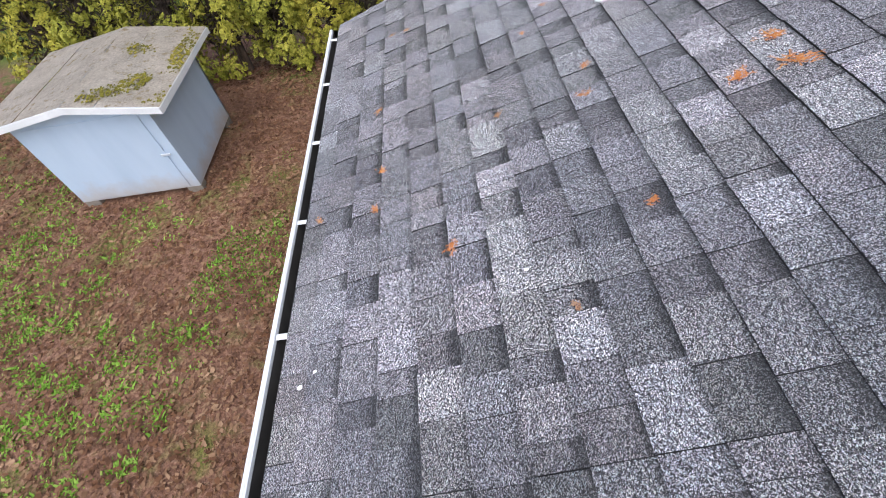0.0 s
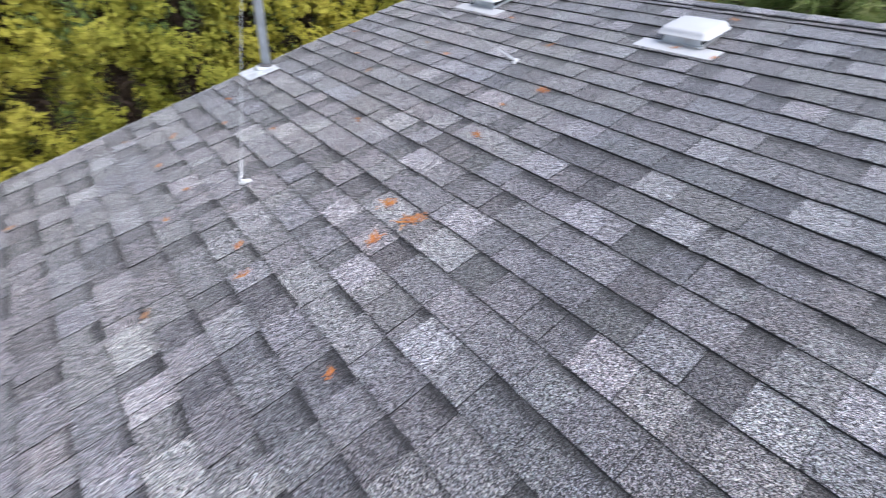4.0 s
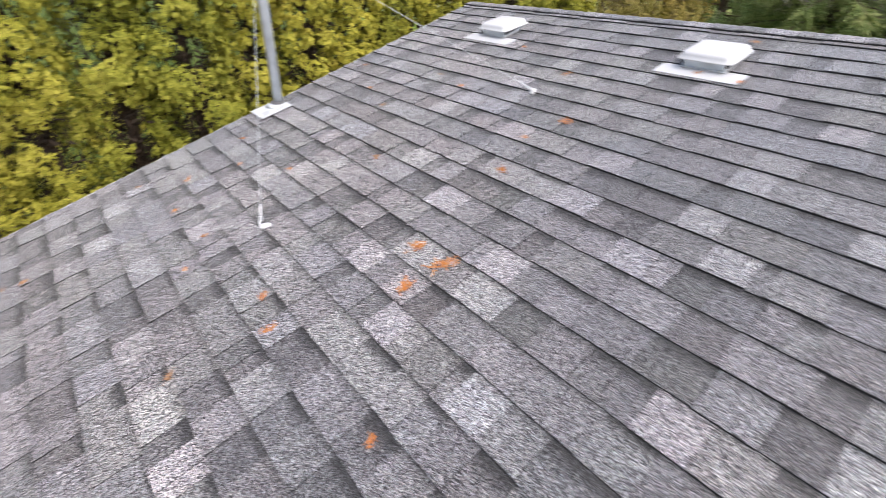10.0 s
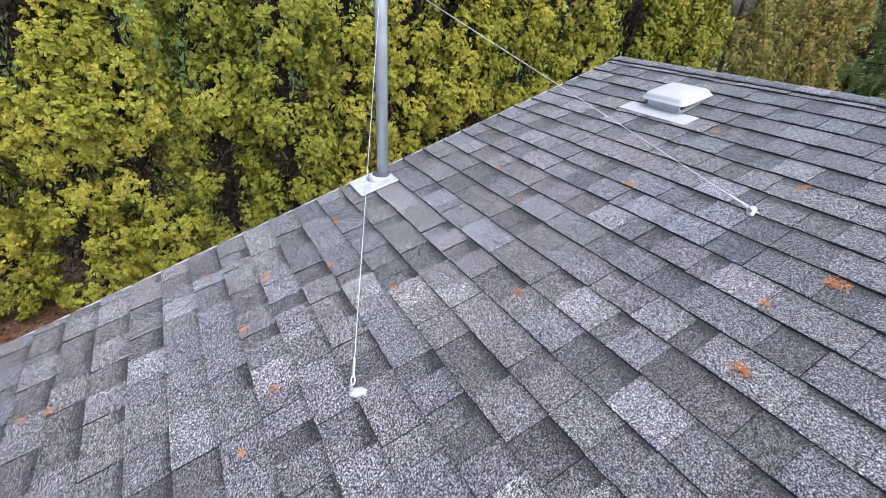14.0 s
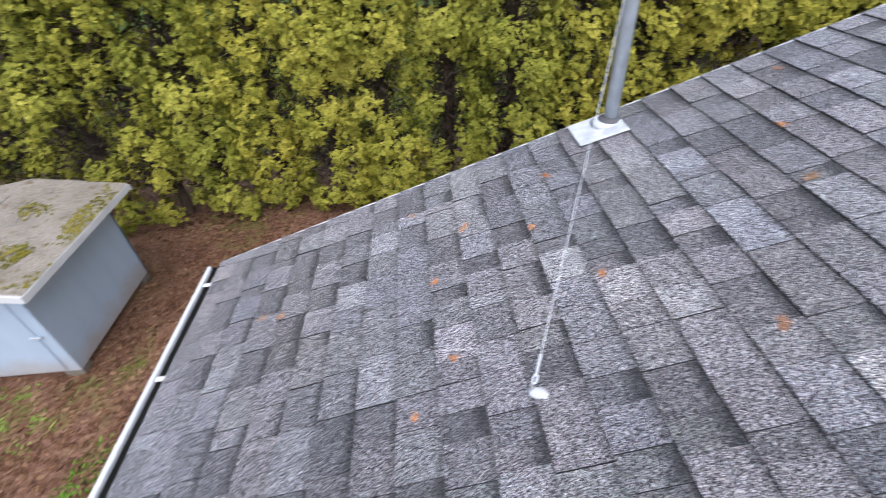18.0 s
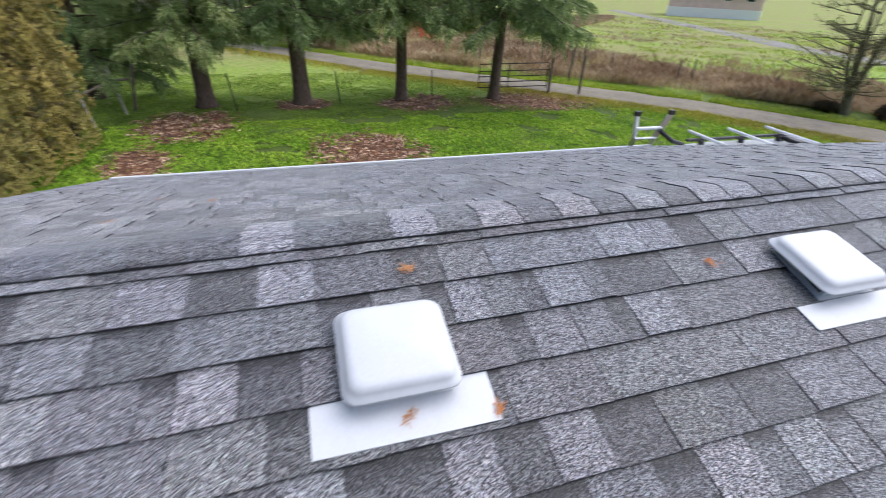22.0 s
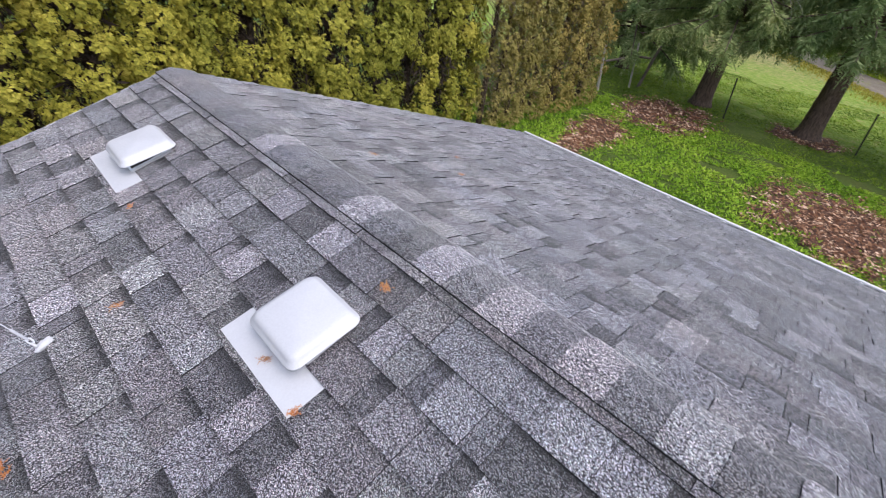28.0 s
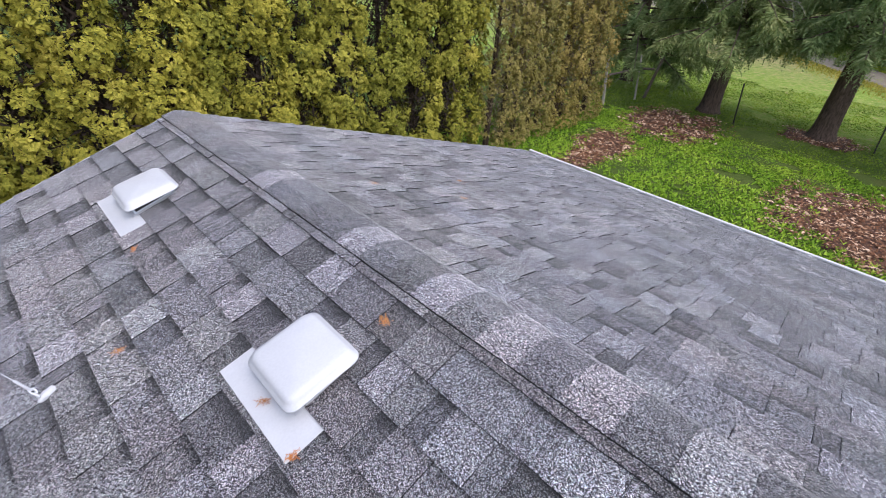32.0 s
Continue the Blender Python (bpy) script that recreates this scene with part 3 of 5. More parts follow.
def eave_gutter(label, place_x, end):
    g = thing("gutter", label, "gutter", "eave gutters")
    part("trough", gutter_bm(LIP, place_x, end), M_TRIM, g)
    part("lining", gutter_bm([(-0.0565, -0.028), (-0.055, -0.075), (-0.0505, -0.122), (-0.008, -0.122), (-0.006, -0.03)], place_x, end), M_GUTTER_IN, g, "dark inside of the gutter")
    for yy in (-LONG, end - 0.001):
        bm = bmesh.new()
        bm.faces.new([bm.verts.new((place_x(x), yy, EAVE + z)) for x, z in ((-0.079, -0.006), (-0.078, -0.04), (-0.066, -0.09), (-0.060, -0.128), (-0.004, -0.128), (-0.004, -0.02))])
        bmesh.ops.solidify(bm, geom=bm.faces[:], thickness=0.003)
        part("end_cap", bm, M_TRIM, g)
    for k in range(12):
        y = -0.24 - 0.604 * k
        if y < -LONG:
            break
        bm = None
        for a, z0, b, z1 in ((-0.07, -0.024, -0.002, -0.016), (-0.075, -0.03, -0.057, -0.002)):
            lo, hi = sorted((place_x(a), place_x(b)))
            bm = box_bm((lo, y - 0.013, EAVE + z0), (hi, y + 0.013, EAVE + z1), 0.003, 1, *([bm] if bm else []))
        part("hanger", bm, M_TRIM, g)


eave_gutter("white metal eave gutter, dark inside", lambda x: x, -0.1)
# Widened by 1.45 to fit the camera's view of its dark gap.
eave_gutter("white metal gutter along the lawn-side eave", lambda x: 2 * RX - 1.45 * x, 0.0)

# ---- vents ----
def vent(u0, y0):
    m = roof_frame(u0, y0, 0.0)
    v = thing("roof_vent", "white painted steel box roof vent with a flat flashing flange", "roof vent", "vents below the ridge", m=m)
    bm = box_bm((0, -0.213, -0.001), (0.2, 0.213, 0.001), 0.0006, 1)
    bmesh.ops.transform(bm, verts=bm.verts[:], matrix=Matrix.Translation((0, 0, 0.0112)) @ Matrix.Rotation(radians(3.6), 4, "Y"))
    part("flange", bm, M_WHITE, v)
    part("base_plate", box_bm((0.092, -0.118, 0.0100), (0.31, 0.118, 0.0116), 0.0006, 1), M_WHITE, v)
    bm = bmesh.new()
    ring = []
    for z, d in ((0.0, 0.012), (0.012, 0.0), (0.052, 0.0)):
        ring.append([bm.verts.new(q) for q in ((0.105 - d, -0.10 - d, z), (0.105 - d, 0.10 + d, z), (0.305 + d, 0.10 + d, z), (0.305 + d, -0.10 - d, z))])
    for a, b in zip(ring, ring[1:]):
        for k in range(4):
            bm.faces.new((a[k], a[(k + 1) % 4], b[(k + 1) % 4], b[k]))
    part("stem", bm, M_GALV, v, "grey throat under the hood")
    bm = bmesh.new()
    ring = []
    for z, d, r in ((0.058, -0.003, 0.032), (0.0535, 0.0, 0.032), (0.0545, 0.004, 0.034), (0.0585, 0.003, 0.034), (0.060, -0.003, 0.032), (0.075, -0.009, 0.032), (0.083, -0.014, 0.032), (0.0875, -0.023, 0.030), (0.0893, -0.034, 0.026), (0.0925, -0.075, 0.018), (0.0955, -0.118, 0.004)):
        loop = []
        hx, hy = 0.127 + d, 0.135 + d
        r = min(r, hx * 0.9)
        for cx, cy, a0 in ((1, 1, 0), (-1, 1, 90), (-1, -1, 180), (1, -1, 270)):
            for s in range(5):
                a = radians(a0 + 22.5 * s)
                loop.append(bm.verts.new((0.21 + cx * (hx - r) + r * math.cos(a), cy * (hy - r) + r * math.sin(a), z)))
        ring.append(loop)
    for a, b in zip(ring, ring[1:]):
        for k in range(20):
            bm.faces.new((a[k], a[(k + 1) % 20], b[(k + 1) % 20], b[k]))
    bm.faces.new(ring[-1])
    pivot = Vector((0.083, 0, 0.055))
    bmesh.ops.transform(bm, verts=bm.verts[:], matrix=Matrix.Translation(pivot) @ Matrix.Rotation(radians(5), 4, "Y") @ Matrix.Translation(-pivot))
    part("hood", bm, M_WHITE, v, smooth=True)
    bm = box_bm((0.115, -0.11, 0.022), (0.30, 0.11, 0.046), 0.002, 1)
    part("screen", bm, M_BLACK, v, "dark insect screen under the hood")
    return v


for u0, y0 in ((3.569, -0.797), (3.563, -2.287), (3.596, -3.742), (3.598, -5.222), (3.6, -6.6)):
    vent(u0, y0)

# ---- mast with its flashing and guy wires ----
mast_top = slope_a(2.215, -0.125) + Vector((0.0, 0.012, 1.75))
mast_foot = slope_a(2.215, -0.125) + Vector((0, 0, -0.02))
mast = thing("mast", "grey galvanised steel mast rising through a metal roof flashing", "mast")
part("pole", tube([mast_foot, mast_top], 0.031, 20), M_GALV, mast, smooth=True)
f = roof_frame(2.19, -0.165, 0.013)
bm = box_bm((-0.155, -0.103, -0.001), (0.07, 0.113, 0.001), 0.0006, 1)
bmesh.ops.transform(bm, verts=bm.verts[:], matrix=f @ Matrix.Translation((0, 0, 0.005)) @ Matrix.Rotation(radians(1.5), 4, "Y"))
part("flashing", bm, M_FLASH, mast, "bright square flashing plate")
base = slope_a(2.215, -0.125, 0.012)
bm = tube([base + Vector((0, 0, 0.004)), base + Vector((0, 0, 0.013)), base + Vector((0, 0, 0.019)), base + Vector((0, 0, 0.024))], [0.055, 0.054, 0.046, 0.033], 24)
part("boot", bm, M_RUBBER, mast, "dark rubber sealing boot", smooth=True)
cone = tube([base - Vector((0, 0, 0.012)), base + Vector((0, 0, 0.004)), base + Vector((0, 0, 0.009))], [0.088, 0.066, 0.058], 24)
for v in cone.verts:
    v.co += Vector((0.0, 0.0, 0.004 * noise.noise(v.co * 38)))
part("cone", cone, M_FLASH, mast, "dented raised collar of the flashing", smooth=True)
part("collar", tube([mast_foot + Vector((0, 0, 1.0)), mast_foot + Vector((0, 0, 1.05))], 0.04, 16), M_GALV, mast)
tie = mast_foot + Vector((0, 0, 1.03))


def guy(u, y, label):
    a = slope_a(u, y, 0.012)
    g = thing("guy_wire", label, "guy wire", "guy wires of the mast")
    d = (tie - a).normalized()
    eye_at = a + Vector((0, 0, 0.014)) + d * 0.012
    part("wire", tube([eye_at + d * 0.06, tie], 0.0013, 6), M_FLASH, g)
    part("sleeve", tube([eye_at + d * 0.022, eye_at + d * 0.085], 0.0045, 8), M_ALU, g)
    side = d.cross(N_A).normalized()
    loop = [eye_at + d * (0.014 * (1 - math.cos(k * math.pi / 6))) + side * (0.0065 * math.sin(k * math.pi / 6)) for k in range(13)]
    part("hook", tube(loop, 0.0028, 6), M_FLASH, g, "bent wire hook")
    bm = bmesh.new()
    bmesh.ops.create_icosphere(bm, subdivisions=3, radius=1.0)
    lie = Matrix.Translation(a + side * 0.016 - N_A * 0.002) @ Matrix((side, N_A.cross(side), N_A)).transposed().to_4x4()
    for v in bm.verts:
        f = 1 + 0.35 * noise.noise(v.co * 1.7 + Vector((u, y, 0)))
        v.co = lie @ Vector((v.co.x * 0.031 * f, v.co.y * 0.017 * f, v.co.z * 0.012))
    part("anchor", bm, M_WHITE, g, "lump of white sealant over the roof anchor", smooth=True)
    part("eye_bolt", tube([a - N_A * 0.01, a + N_A * 0.012, a + N_A * 0.02 + d * 0.01], [0.006, 0.006, 0.005], 8), M_ALU, g)


guy(1.54, -1.395, "thin steel guy wire hooked to an anchor low on the roof")
guy(3.10, -1.65, "thin steel guy wire hooked to an anchor below the vents")

# ---- pump house ----
shed = thing("pump_house", "small pale blue plywood pump house with a mossy low gable roof", "shed")
X0, X1, Y0, Y1 = -4.20, -2.59, 1.01, 2.57
part("wall", box_bm((X1 - 0.03, Y0 + 0.03, 0.07), (X1, Y1, 1.24), 0.004, 1), M_SHED, shed)
part("wall", box_bm((X0, Y0 + 0.03, 0.07), (X0 + 0.03, Y1, 1.24), 0.004, 1), M_SHED, shed)


def gable(y, th, z0, low, high):
    bm = bmesh.new()
    mid = (X0 + X1) / 2
    prof = [(X0, z0), (X1, z0), (X1, low), (mid, high), (X0, low)]
    a = [bm.verts.new((x, y, z)) for x, z in prof]
    b = [bm.verts.new((x, y + th, z)) for x, z in prof]
    bm.faces.new(a)
    bm.faces.new(b[::-1])
    for k in range(5):
        bm.faces.new((a[k], b[k], b[(k + 1) % 5], a[(k + 1) % 5]))
    return bm


part("wall", gable(Y1 - 0.03, 0.03, 0.07, 1.24, 1.36), M_SHED, shed)
part("wall", gable(Y0, 0.03, 0.07, 1.24, 1.36), M_SHED, shed)
door = part("door", box_bm((X0 + 0.12, Y0 - 0.014, 0.10), (X1 - 0.13, Y0 - 0.001, 1.19), 0.004, 1), M_SHED, shed, "flush plywood door, scuffed along the bottom")
part("hasp", box_bm((X1 - 0.19, Y0 - 0.03, 0.60), (X1 - 0.07, Y0 - 0.014, 0.63), 0.004, 1), M_GALV, door, "small steel hasp")
mid = (X0 + X1) / 2 + 0.1
roof_l, roof_r, ridge_z, eave_z = X0 - 0.28, X1 + 0.29, 1.475, 1.31
for side, xe, cuts in ((0, roof_r, ((0.0, 0.34), (0.346, 1.0))), (1, roof_l, ((0.0, 0.5), (0.506, 1.0)))):
    for k, (fa, fb) in enumerate(cuts):
        bm = bmesh.new()
        n, rows = 4, 9
        grid = []
        for j in range(rows + 1):
            y = 0.82 + 1.865 * j / rows
            grid.append([bm.verts.new((mid + (xe - mid) * f, y, ridge_z + (eave_z - ridge_z) * f + 0.008 * noise.noise((f * 5, y * 3, side + 2 * k)) + 0.004 * k)) for f in (fa + (fb - fa) * i / n for i in range(n + 1))])
        for j in range(rows):
            for i in range(n):
                q = (grid[j][i], grid[j][i + 1], grid[j + 1][i + 1], grid[j + 1][i])
                bm.faces.new(q if side == 0 else q[::-1])
        bmesh.ops.solidify(bm, geom=bm.faces[:], thickness=0.012)
        part("roof_panel", bm, M_SHED_ROOF, shed, "lichen-grey roofing sheet with moss")
for ya in (0.80, 2.68):
    bm = bmesh.new()
    pr = [(roof_l - 0.005, eave_z + 0.004), (mid, ridge_z + 0.004), (roof_r + 0.005, eave_z + 0.004), (roof_r + 0.005, eave_z - 0.07), (mid, ridge_z - 0.07), (roof_l - 0.005, eave_z - 0.07)]
    sink = 0.02 if ya > 2 else 0.0
    a = [bm.verts.new((x, ya, z - sink)) for x, z in pr]
    b = [bm.verts.new((x, ya + 0.02, z - sink)) for x, z in pr]
    for idx in ((0, 1, 4, 5), (1, 2, 3, 4)):
        bm.faces.new([a[k] for k in idx])
        bm.faces.new([b[k] for k in idx][::-1])
    for k in range(6):
        bm.faces.new((a[k], b[k], b[(k + 1) % 6], a[(k + 1) % 6]))
    part("fascia", bm, M_TRIM, shed)
part("fascia", box_bm((roof_r - 0.015, 0.82, eave_z - 0.075), (roof_r + 0.006, 2.68, eave_z - 0.004), 0.002, 1), M_TRIM, shed)
part("fascia", box_bm((roof_l - 0.006, 0.82, eave_z - 0.085), (roof_l + 0.015, 2.68, eave_z - 0.018), 0.002, 1), M_TRIM, shed)
for x, y in ((X1 - 0.1, Y0 + 0.05), (X0 + 0.1, Y0 + 0.05), (X1 - 0.1, Y1 - 0.1), (X0 + 0.1, Y1 - 0.1)):
    part("block", box_bm((x - 0.1, y - 0.05, -0.08), (x + 0.1, y + 0.09, 0.075), 0.01, 2), M_BLOCK, shed, "grey concrete foundation block")
# moss cushions on the pump house roof
q = []
for k in range(2600):
    s = rng.random()
    yy = 0.9 + 1.83 * rng.random()
    if noise.noise((s * 2.5, yy * 2.2, 3.0)) + (0.45 if s > 0.8 else 0.0) * (1 if yy > 1.5 else 0.3) < 0.1 + 0.3 * rng.random():
        continue
    xx = mid + (roof_r - mid) * s
    zz = ridge_z + (eave_z - ridge_z) * s + 0.006
    r = 0.005 + 0.014 * rng.random()
    for j in range(3):
        a = rng.random() * 6.3
        d = np.array((math.cos(a), math.sin(a), 0)) * r
        e = np.array((-d[1], d[0], 0)) * 0.6
        o = np.array((xx, yy, zz))
        q.append([o - d - e, o + d - e + (0, 0, 0.006), o + d + e + (0, 0, 0.012), o - d + e + (0, 0, 0.008)])
tagged(new("moss", from_quads("moss", q, M_MOSS)), "olive moss cushions on the pump house roof", "moss", kind="stuff")
# ---- thuja hedge ----
def unit(v):
    return v / (np.linalg.norm(v, axis=-1, keepdims=True) + 1e-9)


def fan_sprays(centres, normals, ups, sizes, gen):
    """Flat fern-like sprays: scale-leaf lobes fanning from one stalk, as quads."""
    n = len(centres)
    nrm = unit(normals)
    up = unit(ups - (ups * nrm).sum(-1, keepdims=True) * nrm)
    side = np.cross(up, nrm)
    out = []
    for a, ln, sh in ((-70, 0.55, 0.03), (-46, 0.78, 0.12), (-22, 0.98, 0.24), (2, 1.12, 0.36), (27, 0.96, 0.26), (50, 0.78, 0.14), (73, 0.56, 0.04)):
        ang = np.radians(a + gen.normal(0, 9, n))[:, None]
        d = np.cos(ang) * up + np.sin(ang) * side
        e = np.cross(d, nrm)
        lg = (ln * sizes * gen.uniform(0.75, 1.2, n))[:, None]
        o = centres + up * (sh * sizes)[:, None] * 0.4
        bend = nrm * lg * gen.uniform(-0.3, 0.15, n)[:, None]
        w = lg * 0.2
        out.append(np.stack([o, o + d * lg * 0.86 + e * w + bend * 0.6, o + d * lg * 1.02 + bend, o + d * lg * 0.84 - e * w + bend * 0.6], 1))
    return np.concatenate(out)


def thuja_crown(seed, height, radius, clumps, per):
    """Rounded tufts of sprays on a column, with dark gaps between the tufts."""
    gen = np.random.default_rng(seed)
    c, size, out_dir = [], [], []
    tries = 0
    while len(c) < clumps and tries < clumps * 22:
        tries += 1
        z = 0.1 + (height - 0.15) * gen.random() ** 0.92
        prof = radius * min(1.0, max(0.15, min(0.85 + z * 0.2, (height + 0.25 - z) * 0.55 + 0.12)))
        th = radians(-90 + gen.uniform(-118, 118))
        s = gen.uniform(0.10, 0.25)
        swell = noise.noise((th * 0.9, z * 1.3, seed * 3.7))
        if swell < -0.14:
            continue
        rr = prof * min(1.15, max(0.35, 0.82 + 0.75 * swell + gen.uniform(-0.16, 0.12)))
        q = np.array((rr * math.cos(th), rr * math.sin(th), z))
        if all(np.linalg.norm((q - p) * (1, 1, 0.8)) > 0.8 * (s + v) for p, v in zip(c, size)):
            c.append(q)
            size.append(s)
            out_dir.append((math.cos(th), math.sin(th), 0.12))
    c, size, outw = np.array(c), np.array(size), np.array(out_dir)
    idx = np.repeat(np.arange(len(c)), (per * (size / 0.175) ** 1.9).astype(int))
    n = len(idx)
    off = unit(gen.normal(0, 1, (n, 3)) + outw[idx] * 0.75)
    pos = c[idx] + off * (1.0, 1.0, 1.25) * size[idx][:, None] * gen.uniform(0.6, 1.12, n)[:, None]
    nrm = off * 0.75 + outw[idx] * 0.35 + unit(gen.normal(0, 1, (n, 3))) * 0.5 + np.array((0, 0, 0.3))
    up = off * 0.5 + np.array((0, 0, 0.35)) + gen.normal(0, 0.55, (n, 3))
    return fan_sprays(pos, nrm, up, gen.uniform(0.038, 0.07, n), gen)


def twig_quads(seed, height, radius, count, inner=3600):
    """Bare inner branchlets that rise from the stem to the green shell."""
    gen = np.random.default_rng(seed)
    q = []
    for k in range(count):
        z = 0.2 + (height - 0.9) * gen.random()
        a = gen.random() * 6.283
        d = np.array((math.cos(a), math.sin(a), 0.55 + 0.5 * gen.random()))
        ln = radius * gen.uniform(0.6, 0.95)
        o = np.array((0.04 * math.cos(a), 0.04 * math.sin(a), z))
        e = np.array((-math.sin(a), math.cos(a), 0)) * 0.006
        f = np.array((0, 0, 0.006))
        q.append([o - e, o + e, o + d * ln + e * 0.3, o + d * ln - e * 0.3])
        q.append([o - f, o + f, o + d * ln + f * 0.3, o + d * ln - f * 0.3])
    # Loose flakes fill the core; the dark ones stand in for inner shade.
    for k in range(inner):
        z = 0.5 + (height - 0.9) * gen.random()
        a, r = gen.random() * 6.283, radius * gen.uniform(0.1, 0.7)
        o = np.array((r * math.cos(a), r * math.sin(a), z))
        d = unit(gen.normal(0, 1, 3) + (0, 0, 0.8)) * gen.uniform(0.04, 0.12)
        e = unit(np.cross(d, gen.normal(0, 1, 3))) * gen.uniform(0.008, 0.022)
        q.append([o - d, o + e, o + d, o - e])
    return q


crowns = [from_quads("crown", thuja_crown(30 + k, h, r, 150, 110), M_THUJA) for k, (h, r) in enumerate(((6.7, 0.53), (7.1, 0.5), (6.4, 0.56), (6.9, 0.48)))]
thin_crowns = [from_quads("crown", thuja_crown(50, 6.6, 0.56, 72, 76), M_THUJA), from_quads("crown", thuja_crown(51, 7.0, 0.5, 78, 76), M_THUJA)]
dry_crowns = [from_quads("crown", thuja_crown(60 + k, h, 0.55, 96, 48), M_THUJA_DRY) for k, h in enumerate((6.2, 6.6))]
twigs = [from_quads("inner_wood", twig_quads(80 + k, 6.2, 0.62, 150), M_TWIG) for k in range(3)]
pale_twigs = from_quads("inner_wood", twig_quads(95, 6.2, 0.66, 260, 500), M_PALE_TWIG)


def stem_mesh(seed, height):
    r = random.Random(seed)
    bm = bmesh.new()
    for s in range(r.choice((1, 2, 2))):
        x, y = r.uniform(-0.08, 0.08) * s, r.uniform(-0.08, 0.08) * s
        pts, rad = [], []
        for k in range(8):
            f = k / 7
            pts.append((x + 0.25 * s * f * r.uniform(0.3, 1) + 0.03 * math.sin(3 * f + seed), y + 0.1 * math.sin(2.2 * f + s), -0.1 + height * 0.93 * f))
            rad.append(0.075 * (1 - f) ** 0.8 + 0.008)
        tube(pts, rad, 8, bm)
    me = bpy.data.meshes.new("trunk")
    bm.to_mesh(me)
    bm.free()
    me.materials.append(M_THUJA_BARK)
    return me


stems = [stem_mesh(k, 6.4) for k in range(3)]
x, k = -6.05, 0
while x < 17.3:
    dry = x > 11.7
    y = (4.15 if dry else 4.22) + rnd.uniform(-0.2, 0.2) + (0.5 if x < -4.0 else 0)
    spin = rnd.uniform(-24, 24)
    lab = "sparse browning thuja at the end of the hedge" if dry else "yellow-green thuja in a tall dense hedge behind the garage"
    tr = thing("thuja", lab, "thuja tree", "thuja hedge row", m=pose(x, y, 0, rnd.uniform(-2, 2), rnd.uniform(-2, 2), spin))
    part_of("trunk", stems[k % 3], tr)
    part_of("inner_wood", pale_twigs if dry else twigs[k % 3], tr, "bleached bare twigs" if dry else "dead inner twigs, darkened to deepen the gaps in the hedge")
    part_of("crown", dry_crowns[k % 2] if dry else thin_crowns[k % 2] if x < -2.2 else crowns[(k * 3 + k // 4) % 4], tr)
    x += rnd.uniform(0.72, 0.92) if not dry else 0.62
    k += 1

# ---- firs past the lawn ----
def needle_quads(base, axis, size, gen):
    """Drooping twig sprays with needles on both sides."""
    n = len(base)
    ax = unit(axis)
    sd = unit(np.cross(ax, gen.normal(0, 1, (n, 3))))
    out = []
    for k in range(12):
        f = k / 12
        o = base + ax * (size * f)[:, None] + np.array((0, 0, -0.25)) * (size * f * f)[:, None]
        for s in (-1, 1):
            d = unit(ax * 0.9 + sd * s * 0.9 + gen.normal(0, 0.22, (n, 3)) + np.array((0, 0, -0.25)))
            lg = (size * 0.34 * (1.05 - f * 0.75))[:, None]
            e = unit(np.cross(d, gen.normal(0, 1, (n, 3)))) * lg * 0.14
            out.append(np.stack([o - e * 0.6, o + d * lg * 0.5 + e, o + d * lg, o + d * lg * 0.5 - e], 1))
    return np.concatenate(out)


def fir(x, y, seed, low, lean, label, r0=0.36, reach=1.0):
    r = random.Random(seed)
    gen = np.random.default_rng(seed)
    m = pose(x, y, -0.05)
    t = thing("fir_tree", label, "fir tree", "firs along the fence", m=m)
    top = 10.0
    pts = [(lean[0] * f * top + 0.05 * math.sin(5 * f), lean[1] * f * top, top * f) for f in (0, 0.012, 0.03, 0.07, 0.15, 0.3, 0.5, 0.75, 1)]
    rad = [r0 * 1.55, r0 * 1.28, r0 * 1.1, r0, r0 * 0.93, r0 * 0.8, r0 * 0.6, r0 * 0.32, 0.03]
    part("trunk", tube(pts, rad, 14), M_BARK, t, smooth=True)
    limbs = bmesh.new()
    base, axis, size = [], [], []
    for k in range(74):
        z = low + (top - low - 0.6) * (k / 74) ** 1.45
        a = k * 2.4 + r.uniform(-0.4, 0.4)
        ln = (3.3 * (1 - (z / top) ** 1.2) + 0.4) * r.uniform(0.65, 1.1) * reach
        o = Vector((lean[0] * z, lean[1] * z, z))
        pp = []
        for j in range(7):
            f = j / 6
            pp.append(o + Vector((math.cos(a) * ln * f, math.sin(a) * ln * f, 0.4 * f - ln * (0.10 + 0.2 * f) * f)))
        tube(pp, [0.034 * (1 - j / 7) + 0.006 for j in range(7)], 5, limbs)
        count = int((26 if z < 5.2 else 9) * ln)
        for j in range(count):
            f = 0.12 + 0.88 * r.random() ** 0.9
            i = min(5, int(f * 6))
            q = pp[i].lerp(pp[i + 1], f * 6 - i)
            s = r.choice((-1, 1))
            d = Vector((math.cos(a), math.sin(a), 0)) * 0.5 + Vector((-math.sin(a), math.cos(a), 0)) * s * r.uniform(0.15, 1.0) + Vector((0, 0, r.uniform(-1.7, -0.2)))
            base.append(q)
            axis.append(d)
            size.append(r.uniform(0.3, 0.75))
    part("branching", limbs, M_BARK, t)
    part_of("crown", from_quads("crown", needle_quads(np.array(base), np.array(axis), np.array(size), gen), M_FIR), t)
    return t


